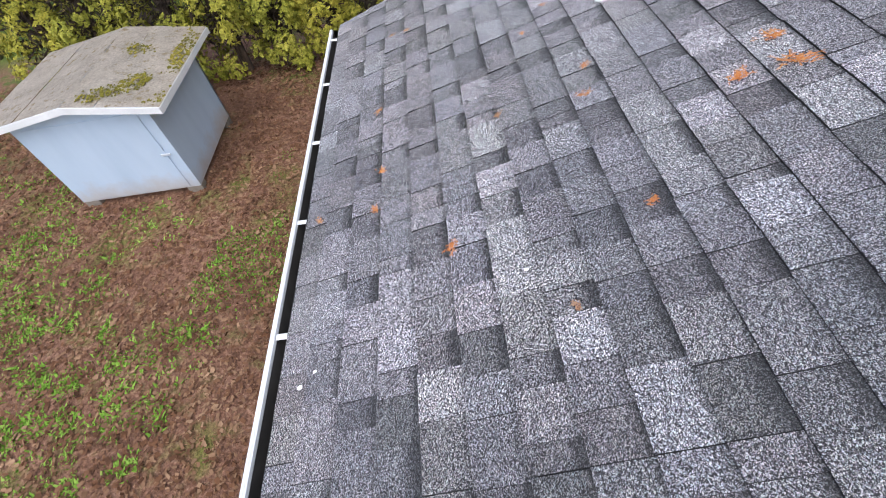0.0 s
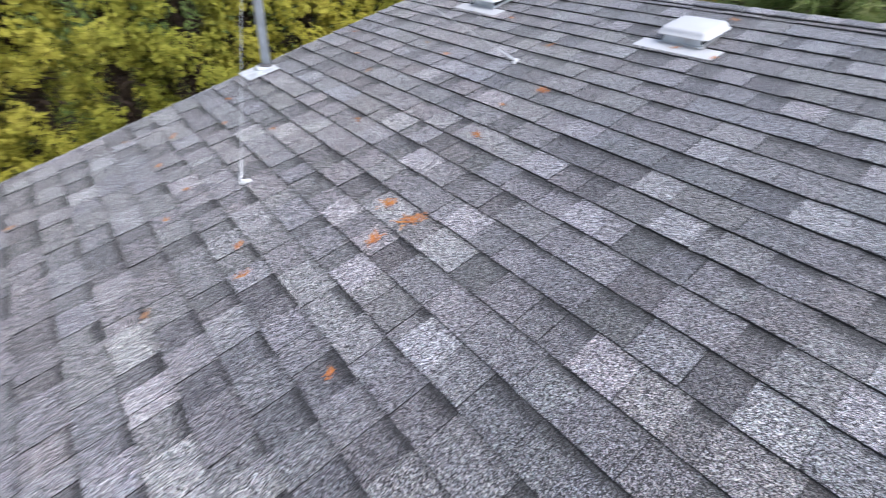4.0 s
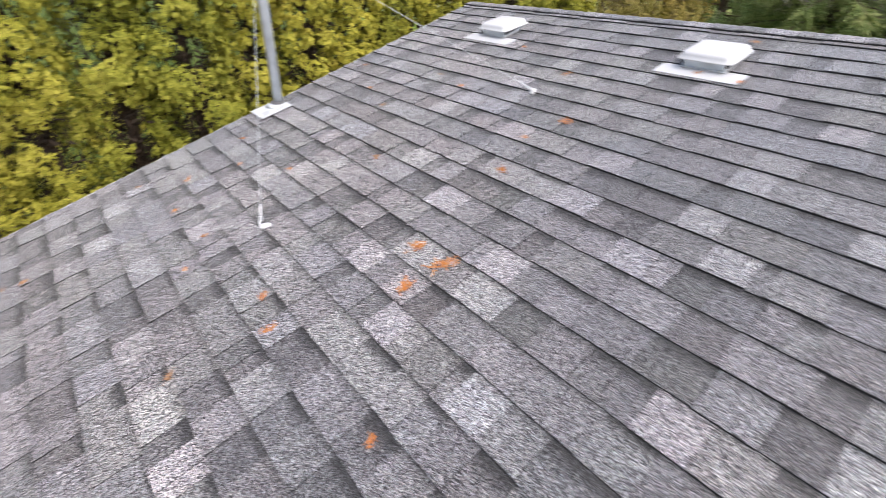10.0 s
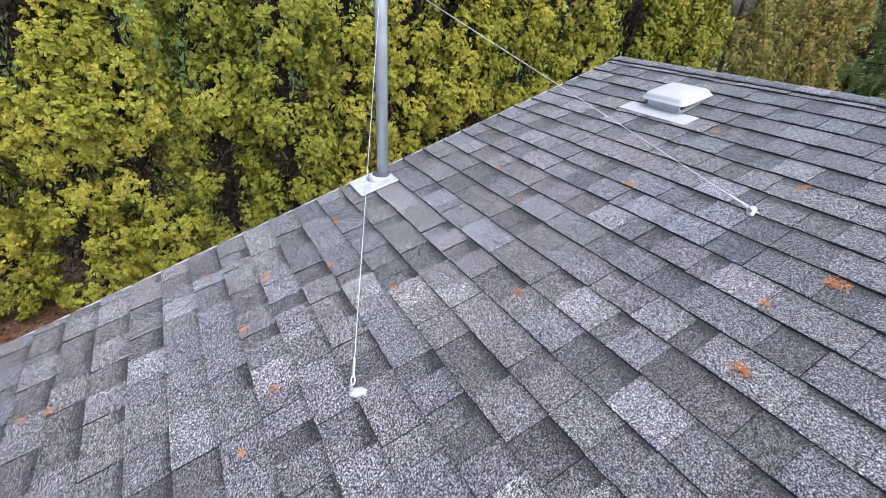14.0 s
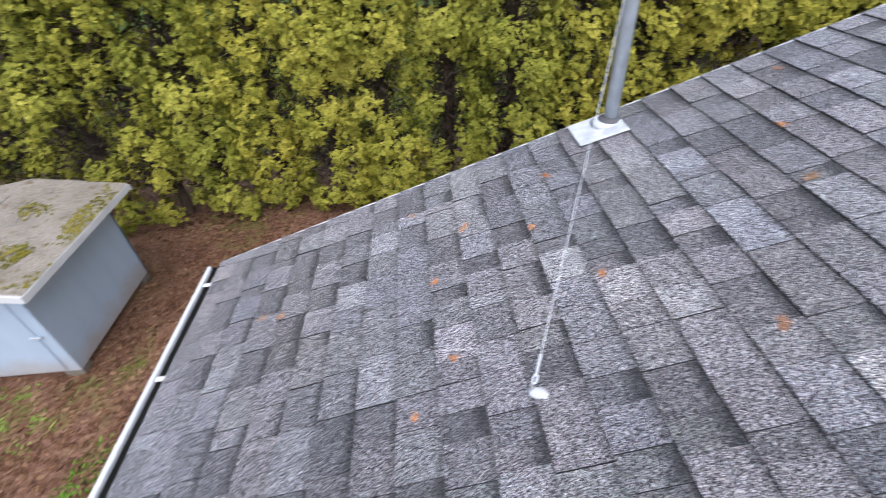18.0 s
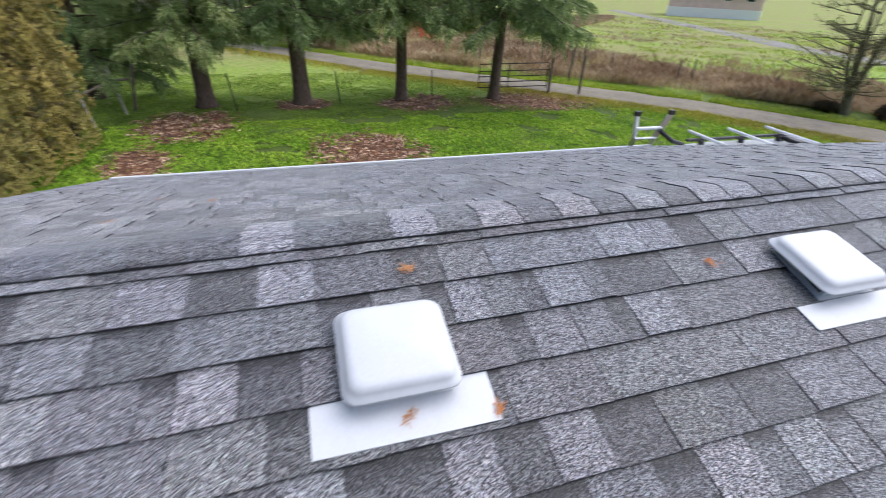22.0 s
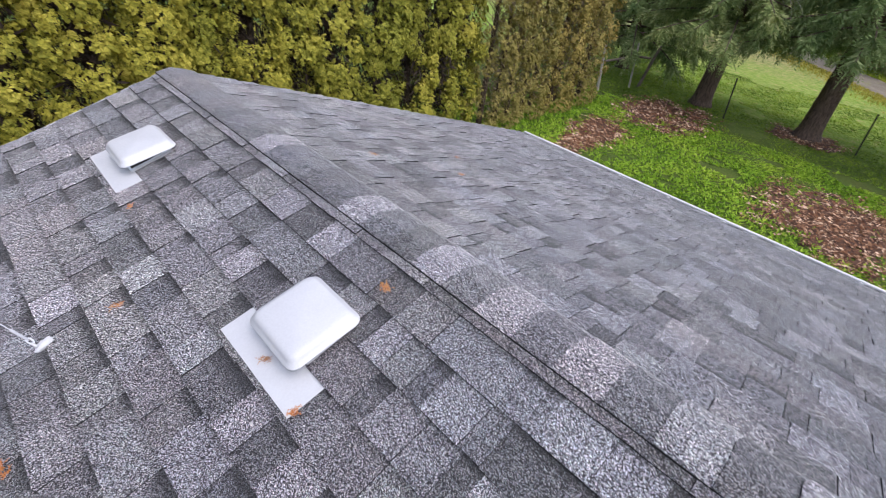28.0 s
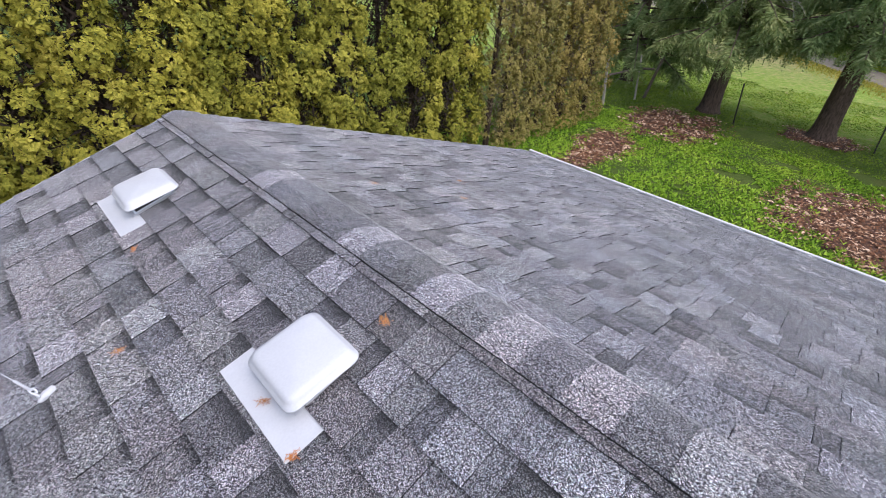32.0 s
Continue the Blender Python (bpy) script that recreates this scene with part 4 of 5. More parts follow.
stout_fir = fir(20.8, 1.3, 1, 2.7, (0.0, 0.0), "dark drooping fir with a stout flared trunk above the bark mulch", 0.28)
fir(20.8, -2.0, 2, 2.8, (0.0, 0.015), "dark drooping fir with a thick leaning trunk on the lawn", 0.3)
fir(21.1, -5.8, 3, 3.15, (0.0, -0.015), "dark fir with a straight bare lower trunk on the lawn", 0.22)
fir(20.7, -9.6, 4, 3.1, (0.0, -0.035), "dark fir beside the iron field gate", 0.22, 1.4)
bm = bmesh.new()
rd = random.Random(4)
for a, z in ((2.6, 3.2), (3.3, 3.5), (2.2, 3.7), (3.9, 3.3)):
    o = Vector((0, 0, z))
    tip = o + Vector((math.cos(a), math.sin(a), 0.12)) * 2.4
    mid_pt = o.lerp(tip, 0.5) + Vector((0, 0, 0.15))
    tube([o, mid_pt, tip], [0.03, 0.018, 0.006], 5, bm)
    for k in range(9):
        q = mid_pt.lerp(tip, k / 9)
        d = Vector((rd.uniform(-1, 1), rd.uniform(-1, 1), rd.uniform(-0.7, 0.4))).normalized()
        tube([q, q + d * 0.3, q + d * 0.55 + Vector((0, 0, -0.06))], [0.008, 0.005, 0.003], 4, bm)
part("dead_branch", bm, M_POST_PALE, stout_fir, "bleached bare lower branches")
fir(22.5, 5.2, 5, 1.2, (0, 0), "low-branched fir behind the end of the hedge", 0.22)
fir(33, 6.5, 6, 1.5, (0, 0), "dark fir standing behind the others", 0.3)
fir(37, -3.0, 7, 1.2, (0, 0), "dark fir standing across the track", 0.3)
for px, py, lean, r, mat in ((18.4, 4.0, (0.05, 0.12), 0.05, M_POST_PALE), (20.0, 3.6, (0.02, 0.1), 0.04, M_POST_PALE), (20.5, 3.5, (0.0, -0.15), 0.06, M_POST)):
    bm = tube([(px, py, -0.1), (px + lean[0], py + lean[1], 0.7), (px + 2 * lean[0], py + 2 * lean[1], 1.45)], [r, r * 0.9, r * 0.8], 8)
    o = thing("fence_post", "leaning weathered wooden fence post at the hedge end", "fence post")
    part("post", bm, mat, o)

o = thing("fence_rail", "weathered wooden rail nailed between the leaning posts", "fence rail")
part("rail", tube([(18.45, 4.08, 0.95), (20.1, 3.75, 1.02), (20.5, 3.4, 1.0)], 0.04, 8), M_POST, o)

# ---- wire fence posts and the gate ----
for px, py, ph, tilt in ((19.9, 0.2, 1.25, 0.12), (20.5, -3.35, 1.2, 0.1), (21.6, -7.2, 1.0, 0.03)):
    o = thing("steel_fence_post", "thin dark steel fence post stuck in the lawn", "fence post", "steel fence posts")
    part("post", tube([(px, py, -0.1), (px - 0.02, py + tilt * ph, ph)], 0.022, 6), M_RAIL, o)
gate = thing("field_gate", "dark iron five-bar field gate, closed", "gate")
GA, GB = Vector((21.6, -9.25, 0)), Vector((21.4, -12.35, 0))
for k, z in enumerate((0.28, 0.5, 0.72, 0.94, 1.22)):
    part("bar", tube([GA + Vector((0, 0, z - 0.02)), GB + Vector((0, 0, z + 0.06))], 0.02, 8), M_RAIL, gate)
for f in (0.0, 0.42, 1.0):
    q = GA.lerp(GB, f)
    part("upright", tube([q + Vector((0, 0, 0.24)), q + Vector((0, 0, 1.27))], 0.024, 8), M_RAIL, gate)
for px, py, ph, r in ((21.4, -12.5, 1.48, 0.065), (21.0, -13.8, 1.62, 0.06), (23.8, -14.9, 1.5, 0.05), (26.5, -16.6, 1.5, 0.05), (30, -19.5, 1.4, 0.05)):
    o = thing("fence_post", "dark weathered wooden fence post by the track", "fence post", "posts by the gate")
    part("post", tube([(px, py, -0.1), (px, py, ph * 0.5), (px + 0.02, py - 0.03, ph)], [r, r, r * 0.9], 8), M_POST, o)

# ---- ladder against the lawn-side eave ----
ladder = thing("ladder", "aluminium ladder with flared top rails leaning on the eave", "ladder")
lx = 2 * RX + 0.05


def rail(y_low, y_top):
    return [(lx + 0.75, y_low, 0.0), (lx + 0.07, y_low, EAVE + 0.0), (lx + 0.02, y_low, EAVE + 0.12), (lx - 0.02, y_top, EAVE + 0.46)]


for y_low, y_top in ((-6.62, -6.54), (-6.97, -7.11)):
    bm = bmesh.new()
    pts = rail(y_low, y_top)
    for a, b in zip(pts, pts[1:]):
        a, b = Vector(a), Vector(b)
        d = b - a
        mtx = Matrix.Translation((a + b) / 2) @ d.to_track_quat("Z", "Y").to_matrix().to_4x4() @ Matrix.Diagonal((0.032, 0.075, d.length + 0.02, 1))
        bmesh.ops.create_cube(bm, size=1, matrix=mtx)
    part("side_rail", bm, M_ALU, ladder)
    e = Vector(pts[-1])
    part("end_cap", box_bm(e - Vector((0.03, 0.045, 0.015)), e + Vector((0.03, 0.045, 0.05)), 0.006, 2), M_BLACK, ladder, "black plastic rail cap")
for k in range(9):
    z = 0.15 + 0.27 * k
    x = lx + 0.75 - (z / EAVE) * 0.68
    ya, yb = (-6.62, -6.97)
    if z > EAVE + 0.1:
        x = lx
    part("rung", tube([(x, ya, z), (x, yb, z)], 0.018, 8), M_ALU, ladder)
part("rung", box_bm((lx - 0.03, -7.02, EAVE + 0.24), (lx + 0.03, -6.59, EAVE + 0.275), 0.006, 1), M_TRIM, ladder, "white cross bar")
part("strap", tube([(lx - 0.05, -6.98, EAVE + 0.22), (lx - 0.08, -7.2, EAVE + 0.08), (lx - 0.05, -7.45, EAVE + 0.0)], 0.03, 8), M_BLACK, ladder, "black bracing arm")

# ---- work van past the gable end ----
van = thing("work_van", "white cargo van with a black roof rack beside the garage", "van")


def loft(name, rows, mat, parent, label="", smooth=True):
    bm = bmesh.new()
    rings = [[bm.verts.new(q) for q in row] for row in rows]
    n = len(rings[0])
    for a, b in zip(rings, rings[1:]):
        for k in range(n):
            bm.faces.new((a[k], a[(k + 1) % n], b[(k + 1) % n], b[k]))
    bm.faces.new(rings[0][::-1])
    bm.faces.new(rings[-1])
    bmesh.ops.recalc_face_normals(bm, faces=bm.faces[:])
    return part(name, bm, mat, parent, label, smooth)


def section(y, x0, x1, z0, z1, r):
    pts = [(x0 + 0.05, y, z0), (x0, y, z0 + 0.12), (x0 + 0.02, y, z0 + (z1 - z0) * 0.55)]
    pts += [(x0 + 0.07 + r * (1 - math.cos(a)), y, z1 - r + r * math.sin(a)) for a in (0.2, 0.8, 1.3)]
    pts += [(x1 - 0.07 - r * (1 - math.cos(a)), y, z1 - r + r * math.sin(a)) for a in (1.3, 0.8, 0.2)]
    pts += [(x1 - 0.02, y, z0 + (z1 - z0) * 0.55), (x1, y, z0 + 0.12), (x1 - 0.05, y, z0)]
    return pts


VX0, VX1 = 6.72, 8.62
loft("body", [section(y, VX0, VX1, 0.32, z, 0.16) for y, z in ((-7.42, 1.95), (-7.5, 2.06), (-8.4, 2.09), (-9.9, 2.07), (-10.35, 1.95), (-11.15, 1.28), (-11.8, 1.12), (-12.05, 0.85))], M_VAN, van)
bm = bmesh.new()
c = [bm.verts.new(q) for q in ((VX0 + 0.2, -10.42, 1.93), (VX1 - 0.2, -10.42, 1.93), (VX1 - 0.12, -11.12, 1.33), (VX0 + 0.12, -11.12, 1.33))]
bm.faces.new(c)
bmesh.ops.solidify(bm, geom=bm.faces[:], thickness=0.01)
part("windscreen", bm, M_GLASS, van)
for xx in (VX0 + 0.3, VX1 - 0.3):
    rail_bar = part("rack_rail", box_bm((xx - 0.025, -9.85, 2.15), (xx + 0.025, -7.75, 2.19), 0.006, 1), M_BLACK, van, "black roof rack rail")
    for y in (-8.05, -8.85, -9.65):
        part("foot", box_bm((xx - 0.035, y - 0.035, 2.04), (xx + 0.035, y + 0.035, 2.152), 0.005, 1), M_BLACK, rail_bar)
for y in (-8.05, -8.85, -9.65):
    part("crossbar", tube([(VX0 + 0.12, y, 2.21), (VX1 - 0.02, y + 0.03, 2.225)], 0.024, 10), M_TRIM, van, "white tubular crossbar")
part("roof_gear", box_bm((VX1 - 0.6, -10.1, 2.075), (VX1 - 0.1, -9.75, 2.13), 0.02, 2), M_BLACK, van, "dark folded gear on the roof")
for xx in (VX0 + 0.1, VX1 - 0.1):
    for y in (-8.2, -11.2):
        part("wheel", tube([(xx - 0.1, y, 0.34), (xx + 0.1, y, 0.34)], 0.34, 20), M_TYRE, van)

car = thing("parked_car", "white car parked beyond the van, mostly hidden by the roof", "car")
CX, CY = 7.0, -14.9
loft("body", [section(y, CX - 0.88, CX + 0.88, 0.25, z, 0.14) for y, z in ((CY + 2.2, 0.75), (CY + 1.9, 0.95), (CY + 0.9, 1.02), (CY + 0.45, 1.38), (CY - 0.3, 1.5), (CY - 1.1, 1.42), (CY - 1.8, 1.05), (CY - 2.2, 0.8))], M_VAN, car)
bm = bmesh.new()
c = [bm.verts.new(q) for q in ((CX - 0.7, CY + 0.88, 1.06), (CX + 0.7, CY + 0.88, 1.06), (CX + 0.6, CY + 0.43, 1.4), (CX - 0.6, CY + 0.43, 1.4))]
bm.faces.new(c)
bmesh.ops.solidify(bm, geom=bm.faces[:], thickness=0.012)
part("windscreen", bm, M_GLASS, car)
for xx in (CX - 0.8, CX + 0.8):
    for y in (CY + 1.35, CY - 1.35):
        part("wheel", tube([(xx - 0.09, y, 0.31), (xx + 0.09, y, 0.31)], 0.31, 18), M_TYRE, car)

# ---- bare tree, brush and far things across the track ----
def bare_tree(x, y, seed, scale, label, lean=(0, 0)):
    """Upright stems from one short trunk, with long level boughs set with spurs and buds."""
    r = random.Random(seed)
    t = thing("bare_tree", label, "tree", m=pose(x, y, 0, *lean))
    trunk, boughs = bmesh.new(), bmesh.new()
    buds = []

    def limb(o, d, ln, rad, bm, sides, lift, wander, n=5):
        pts, rr = [o], [rad]
        for j in range(n):
            d = (d + Vector((r.gauss(0, wander), r.gauss(0, wander), lift + r.gauss(0, wander * 0.6)))).normalized()
            o = o + d * ln / n
            pts.append(o)
            rr.append(rad * (1 - 0.8 * (j + 1) / n))
        tube(pts, rr, sides, bm)
        return pts

    tube([(0, 0, -0.15), (0.02, 0, 0.15 * scale), (0, 0.02, 0.42 * scale)], [0.11 * scale, 0.085 * scale, 0.075 * scale], 10, trunk)
    for k in range(6):
        a = 1.05 * k + r.uniform(-0.3, 0.3)
        out = 0.06 if k == 0 else r.uniform(0.2, 0.5)
        stem = limb(Vector((0.04 * math.cos(a), 0.04 * math.sin(a), r.uniform(0.12, 0.3) * scale)), Vector((out * math.cos(a), out * math.sin(a), 1)).normalized(), r.uniform(1.7, 2.2) * scale, (0.06 if k == 0 else 0.04) * scale, trunk, 7, 0.02, 0.06, 7)
        for j in range(14):
            f = r.uniform(0.25, 6.6)
            q = stem[int(f)].lerp(stem[int(f) + 1], f % 1)
            b = a + r.gauss(0, 0.9)
            ln = scale * r.uniform(0.7, 1.5) * (1.15 - 0.1 * f)
            bough = limb(q, Vector((math.cos(b), math.sin(b), r.uniform(-0.05, 0.3))).normalized(), ln, 0.013 * scale, boughs, 5, 0.03, 0.12)
            for m in range(9):
                g = r.uniform(0.8, 4.95)
                q2 = bough[int(g)].lerp(bough[int(g) + 1], g % 1)
                c = b + r.choice((-1, 1)) * r.uniform(0.4, 1.2)
                spur = limb(q2, Vector((math.cos(c), math.sin(c), r.uniform(-0.1, 0.9))).normalized(), scale * r.uniform(0.07, 0.26), 0.0055 * scale, boughs, 4, 0.08, 0.2, 3)
                buds.extend(spur[1:])
    part("trunk", trunk, M_GREY_BARK, t)
    part("branching", boughs, M_GREY_BARK, t)
    gen = np.random.default_rng(seed)
    b = np.array(buds)
    b = b + gen.normal(0, 0.03, b.shape)
    d = unit(gen.normal(0, 1, b.shape)) * 0.06
    e = unit(np.cross(d, gen.normal(0, 1, b.shape))) * 0.02
    part_of("lichen", from_quads("lichen", np.stack([b - d, b + e, b + d, b - e], 1), M_VERGE), t, "small lichen and bud clusters")


bare_tree(16.4, -23.6, 12, 2.2, "leafless lichen-covered spreading tree among dry brush", (-4, 5))
bare_tree(26.5, -52.0, 8, 1.9, "leafless tree beside the far lane")


def leaning_stems(x, y, label):
    """Bare forked stems that lean out from one root."""
    t = thing("leaning_tree", label, "tree", m=pose(x, y, 0))
    for k, (dx, dz, r) in enumerate(((-0.55, 2.6, 0.075), (-1.7, 1.25, 0.06), (-1.1, 2.4, 0.045), (0.15, 2.8, 0.05))):
        pts = [Vector((dx * f * (1 + 0.25 * f), 0.25 * math.sin(2.6 * f + k), -0.1 + dz * f * (1.15 - 0.15 * f) + 0.05 * math.sin(7 * f + k))) for f in (0, 0.2, 0.4, 0.6, 0.8, 1, 1.25)]
        bm = tube(pts, [r * (1 - 0.11 * j) for j in range(7)], 8)
        for j in (3, 4, 5):
            d = Vector((-0.5 + 0.4 * math.sin(j * 3 + k), 0.3 * math.cos(j * 2 + k), 0.5))
            tube([pts[j], pts[j] + d * 0.5, pts[j] + d * 1.1 + Vector((0, 0, -0.12))], [r * 0.35, r * 0.25, 0.006], 5, bm)
        part("stem", bm, M_GREY_BARK, t, smooth=True)


leaning_stems(-8.7, 6.4, "dark leaning bare stems beyond the end of the hedge")


def shrub(x, y, rx, rz, seed, mat, label):
    gen = np.random.default_rng(seed)
    t = thing("shrub", label, "shrub", m=pose(x, y, 0))
    bm = bmesh.new()
    for k in range(9):
        a = k * 2.4
        tube([(0, 0, -0.1), (rx * 0.3 * math.cos(a), rx * 0.3 * math.sin(a), rz * 0.6), (rx * 0.6 * math.cos(a), rx * 0.6 * math.sin(a), rz * 1.2)], [0.06, 0.04, 0.015], 5, bm)
    part("stems", bm, M_GREY_BARK, t)
    n = 260
    d = unit(gen.normal(0, 1, (n, 3)))
    c = d * (rx, rx, rz) * gen.uniform(0.6, 1.0, (n, 1)) + (0, 0, rz)
    p = np.repeat(c, 16, 0) + gen.normal(0, 0.1 * min(2.2, rx), (n * 16, 3))
    o = np.repeat(d, 16, 0)
    part_of("foliage", from_quads("foliage", fan_sprays(p, o + gen.normal(0, 0.7, p.shape), o + (0, 0, 0.5) + gen.normal(0, 0.4, p.shape), gen.uniform(0.5, 1.0, len(p)) * min(0.2, 0.13 * rx), gen), mat), t)


shrub(22.6, -59.2, 3.0, 2.0, 3, M_FIR, "rounded dark olive shrub beside the far lane")
# Near-black leafy mounds stand in for an unidentified dark spot under the tree.
M_BLACKISH_LEAF = leafy("blackish_leaves", [(0.1, (0.022, 0.018, 0.012)), (0.5, (0.06, 0.05, 0.03)), (0.9, (0.16, 0.11, 0.07))], 0.8, 2.0, trans=0)
shrub(15.1, -24.8, 0.75, 0.24, 4, M_BLACKISH_LEAF, "blackish low leafy mound under the bare tree")
shrub(17.0, -23.4, 0.45, 0.16, 5, M_BLACKISH_LEAF, "blackish low leafy mound under the bare tree")


def blades(name, label, category, spots, heights, mat, lean=0.3, width=0.05, bend=0.3):
    n = len(spots)
    h = heights[:, None]
    a = rng.random(n) * 6.283
    d = np.stack([np.cos(a), np.sin(a), np.zeros(n)], -1)
    e = np.stack([-np.sin(a), np.cos(a), np.zeros(n)], -1) * (width * heights)[:, None]
    up = np.array((0, 0, 1.0)) + d * (lean * rng.normal(0, 1, n))[:, None]
    mid = spots + up * h * 0.55
    tip = spots + up * h * 0.95 + d * h * bend * rng.random((n, 1))
    tagged(new(name, from_quads(name, np.stack([spots - e, spots + e, mid + e * 0.8, tip], 1), mat)), label, category, kind="stuff")


def near_line(n, line, spread, shift):
    line = np.array(line, float)
    seg = rng.integers(0, len(line) - 1, n)
    f = rng.random((n, 1))
    q = line[seg] * (1 - f) + line[seg + 1] * f
    d = line[seg + 1] - line[seg]
    s = np.stack([-d[:, 1], d[:, 0]], -1) / np.linalg.norm(d, axis=-1, keepdims=True)
    off = shift + spread * np.abs(rng.normal(0, 1, n))
    return np.c_[q + s * off[:, None], np.zeros(n)]


DITCH = [(44, 3), (33, -7), (27, -14), (21.5, -20.5), (15.5, -26.5), (9, -29), (0, -33)]
spots = near_line(110000, DITCH, 4.2, -0.9)
clump = np.array([noise.noise((p[0] * 0.35, p[1] * 0.35, 2)) for p in spots])
keep = clump > rng.uniform(-0.55, 0.25, len(clump))
spots, clump = spots[keep], np.clip(clump[keep], 0, 1)
blades("dry_brush", "dry reddish brown reeds and brambles along the ditch", "brush", spots, rng.uniform(0.15, 0.7, len(spots)) * (0.7 + 1.3 * clump), M_DRY, 0.35, 0.012, 0.5)
TRACK = [(44, 7.5), (36, 0.5), (28.6, -6.2), (24, -11.6), (18.2, -18), (11.5, -22.8), (2, -29)]
spots = near_line(26000, TRACK, -0.7, -1.15)
blades("verge_grass", "yellowed grass along the near edge of the track", "grass", spots, rng.uniform(0.04, 0.13, len(spots)), M_OLIVE, 0.7, 0.12, 0.6)
spots = near_line(26000, TRACK, 0.7, 1.15)
blades("verge_grass", "green grass along the far edge of the track", "grass", spots, rng.uniform(0.04, 0.14, len(spots)), M_GRASS, 0.7, 0.12, 0.6)
spots = near_line(5000, TRACK, 0.16, -0.08)
blades("track_grass", "sparse short grass between the wheel ruts", "grass", spots, rng.uniform(0.03, 0.07, len(spots)), M_OLIVE, 0.8, 0.1, 0.6)
spots = np.c_[rng.uniform(25, 75, 150000), rng.uniform(-64, 2, 150000), np.zeros(150000)]
spots = spots[(spots[:, 1] < 0.9 * spots[:, 0] - 36) & (rng.random(len(spots)) < 18 / spots[:, 0])]
tone = np.array([noise.noise((p[0] * 0.12 + p[1] * 0.05, p[1] * 0.3 - p[0] * 0.2, 8)) + 0.35 * noise.noise((p[0] * 0.8, p[1] * 0.8, 3)) for p in spots])
pick = tone > 0.26
blades("field_stubble", "pale dry stubble and dead stalks in the rough field", "stubble", spots[pick], rng.uniform(0.12, 0.4, pick.sum()), M_DRY, 0.6, 0.05, 0.5)
pick = (tone > -0.25) & (tone < 0.12)
blades("field_grass", "rough green grass tufts in the field", "grass", spots[pick], rng.uniform(0.08, 0.22, pick.sum()), M_GRASS, 0.7, 0.12, 0.6)
spots = near_line(22000, [(30, -20), (40, -16), (52, -30), (70, -48)], 2.2, -1)
blades("dry_grass", "faded dry grass in the far field", "brush", spots, rng.uniform(0.25, 0.7, len(spots)), M_DRY, 0.5, 0.025, 0.5)

for px, py, ph in ((27.5, -15.2, 1.2), (25.4, -18.3, 1.1), (22.6, -20.4, 1.15), (22.2, -20.9, 1.25), (19.3, -23.0, 1.0), (29.5, -12.2, 1.2)):
    o = thing("fence_post", "grey weathered stake standing in the dry brush", "fence post", "stakes in the brush")
    part("post", tube([(px, py, -0.1), (px + 0.03, py, ph * 0.5), (px + 0.08, py - 0.05, ph)], [0.05, 0.045, 0.04], 7), M_POST, o)
frame_wood = thing("rail_frame", "leaning weathered wooden rail frame beside the bare tree", "fence rail")
for a, b in (((15.0, -27.6, -0.1), (14.9, -27.7, 1.25)), ((13.0, -28.9, -0.1), (12.6, -29.1, 1.35)), ((15.0, -27.6, 0.85), (12.8, -29.0, 0.95)), ((15.2, -27.5, 1.3), (12.9, -28.9, 0.9))):
    part("rail", tube([a, b], 0.035, 7), M_POST, frame_wood)

# Made-up trailer shape, added in place of a low brown bank.
rust = thing("trailer_for_bank", "low brown trailer shape in place of a bank in the dry brush", "trailer", m=pose(13.0, -32.0, 0, 0, 0, 28))
part("bed", box_bm((-1.5, -0.6, 0.3), (1.5, 0.6, 0.42), 0.02, 2), M_RUST, rust)
part("side_board", box_bm((-1.5, 0.58, 0.42), (1.5, 0.64, 0.75), 0.01, 1), M_RUST, rust)
for xx in (-0.7, 0.7):
    part("wheel", tube([(xx, -0.7, 0.3), (xx, -0.5, 0.3)], 0.3, 14), M_TYRE, rust)
    part("wheel", tube([(xx, 0.5, 0.3), (xx, 0.7, 0.3)], 0.3, 14), M_TYRE, rust)

far_house = thing("brick_house", "long pink brick house with a white base across the field", "house", m=pose(78, -75, 0, 0, 0, -38))
part("wall", box_bm((-0.2, -7.5, 1.5), (7, 7.5, 4.4), 0.03, 1), M_BRICK, far_house)
part("base", box_bm((-0.28, -7.6, -0.1), (7.1, 7.6, 1.5), 0.03, 1), M_LIME, far_house, "white skirting")
bm = bmesh.new()
a = [bm.verts.new(q) for q in ((-1, -8.2, 4.38), (7.8, -8.2, 4.38), (3.4, -8.2, 6.2))]
b = [bm.verts.new(q) for q in ((-1, 8.2, 4.38), (7.8, 8.2, 4.38), (3.4, 8.2, 6.2))]
bm.faces.new(a)
bm.faces.new(b[::-1])
for k in range(3):
    bm.faces.new((a[k], b[k], b[(k + 1) % 3], a[(k + 1) % 3]))
part("roof", bm, M_RUST, far_house)
for y in (-5.4, -1.8, 1.8, 5.4):
    w = part("window", box_bm((-0.26, y - 0.7, 2.75), (-0.2, y + 0.7, 3.55), 0.01, 1), M_TRIM, far_house)
    part("pane", box_bm((-0.29, y - 0.58, 2.85), (-0.265, y + 0.58, 3.45)), M_GLASS, w)

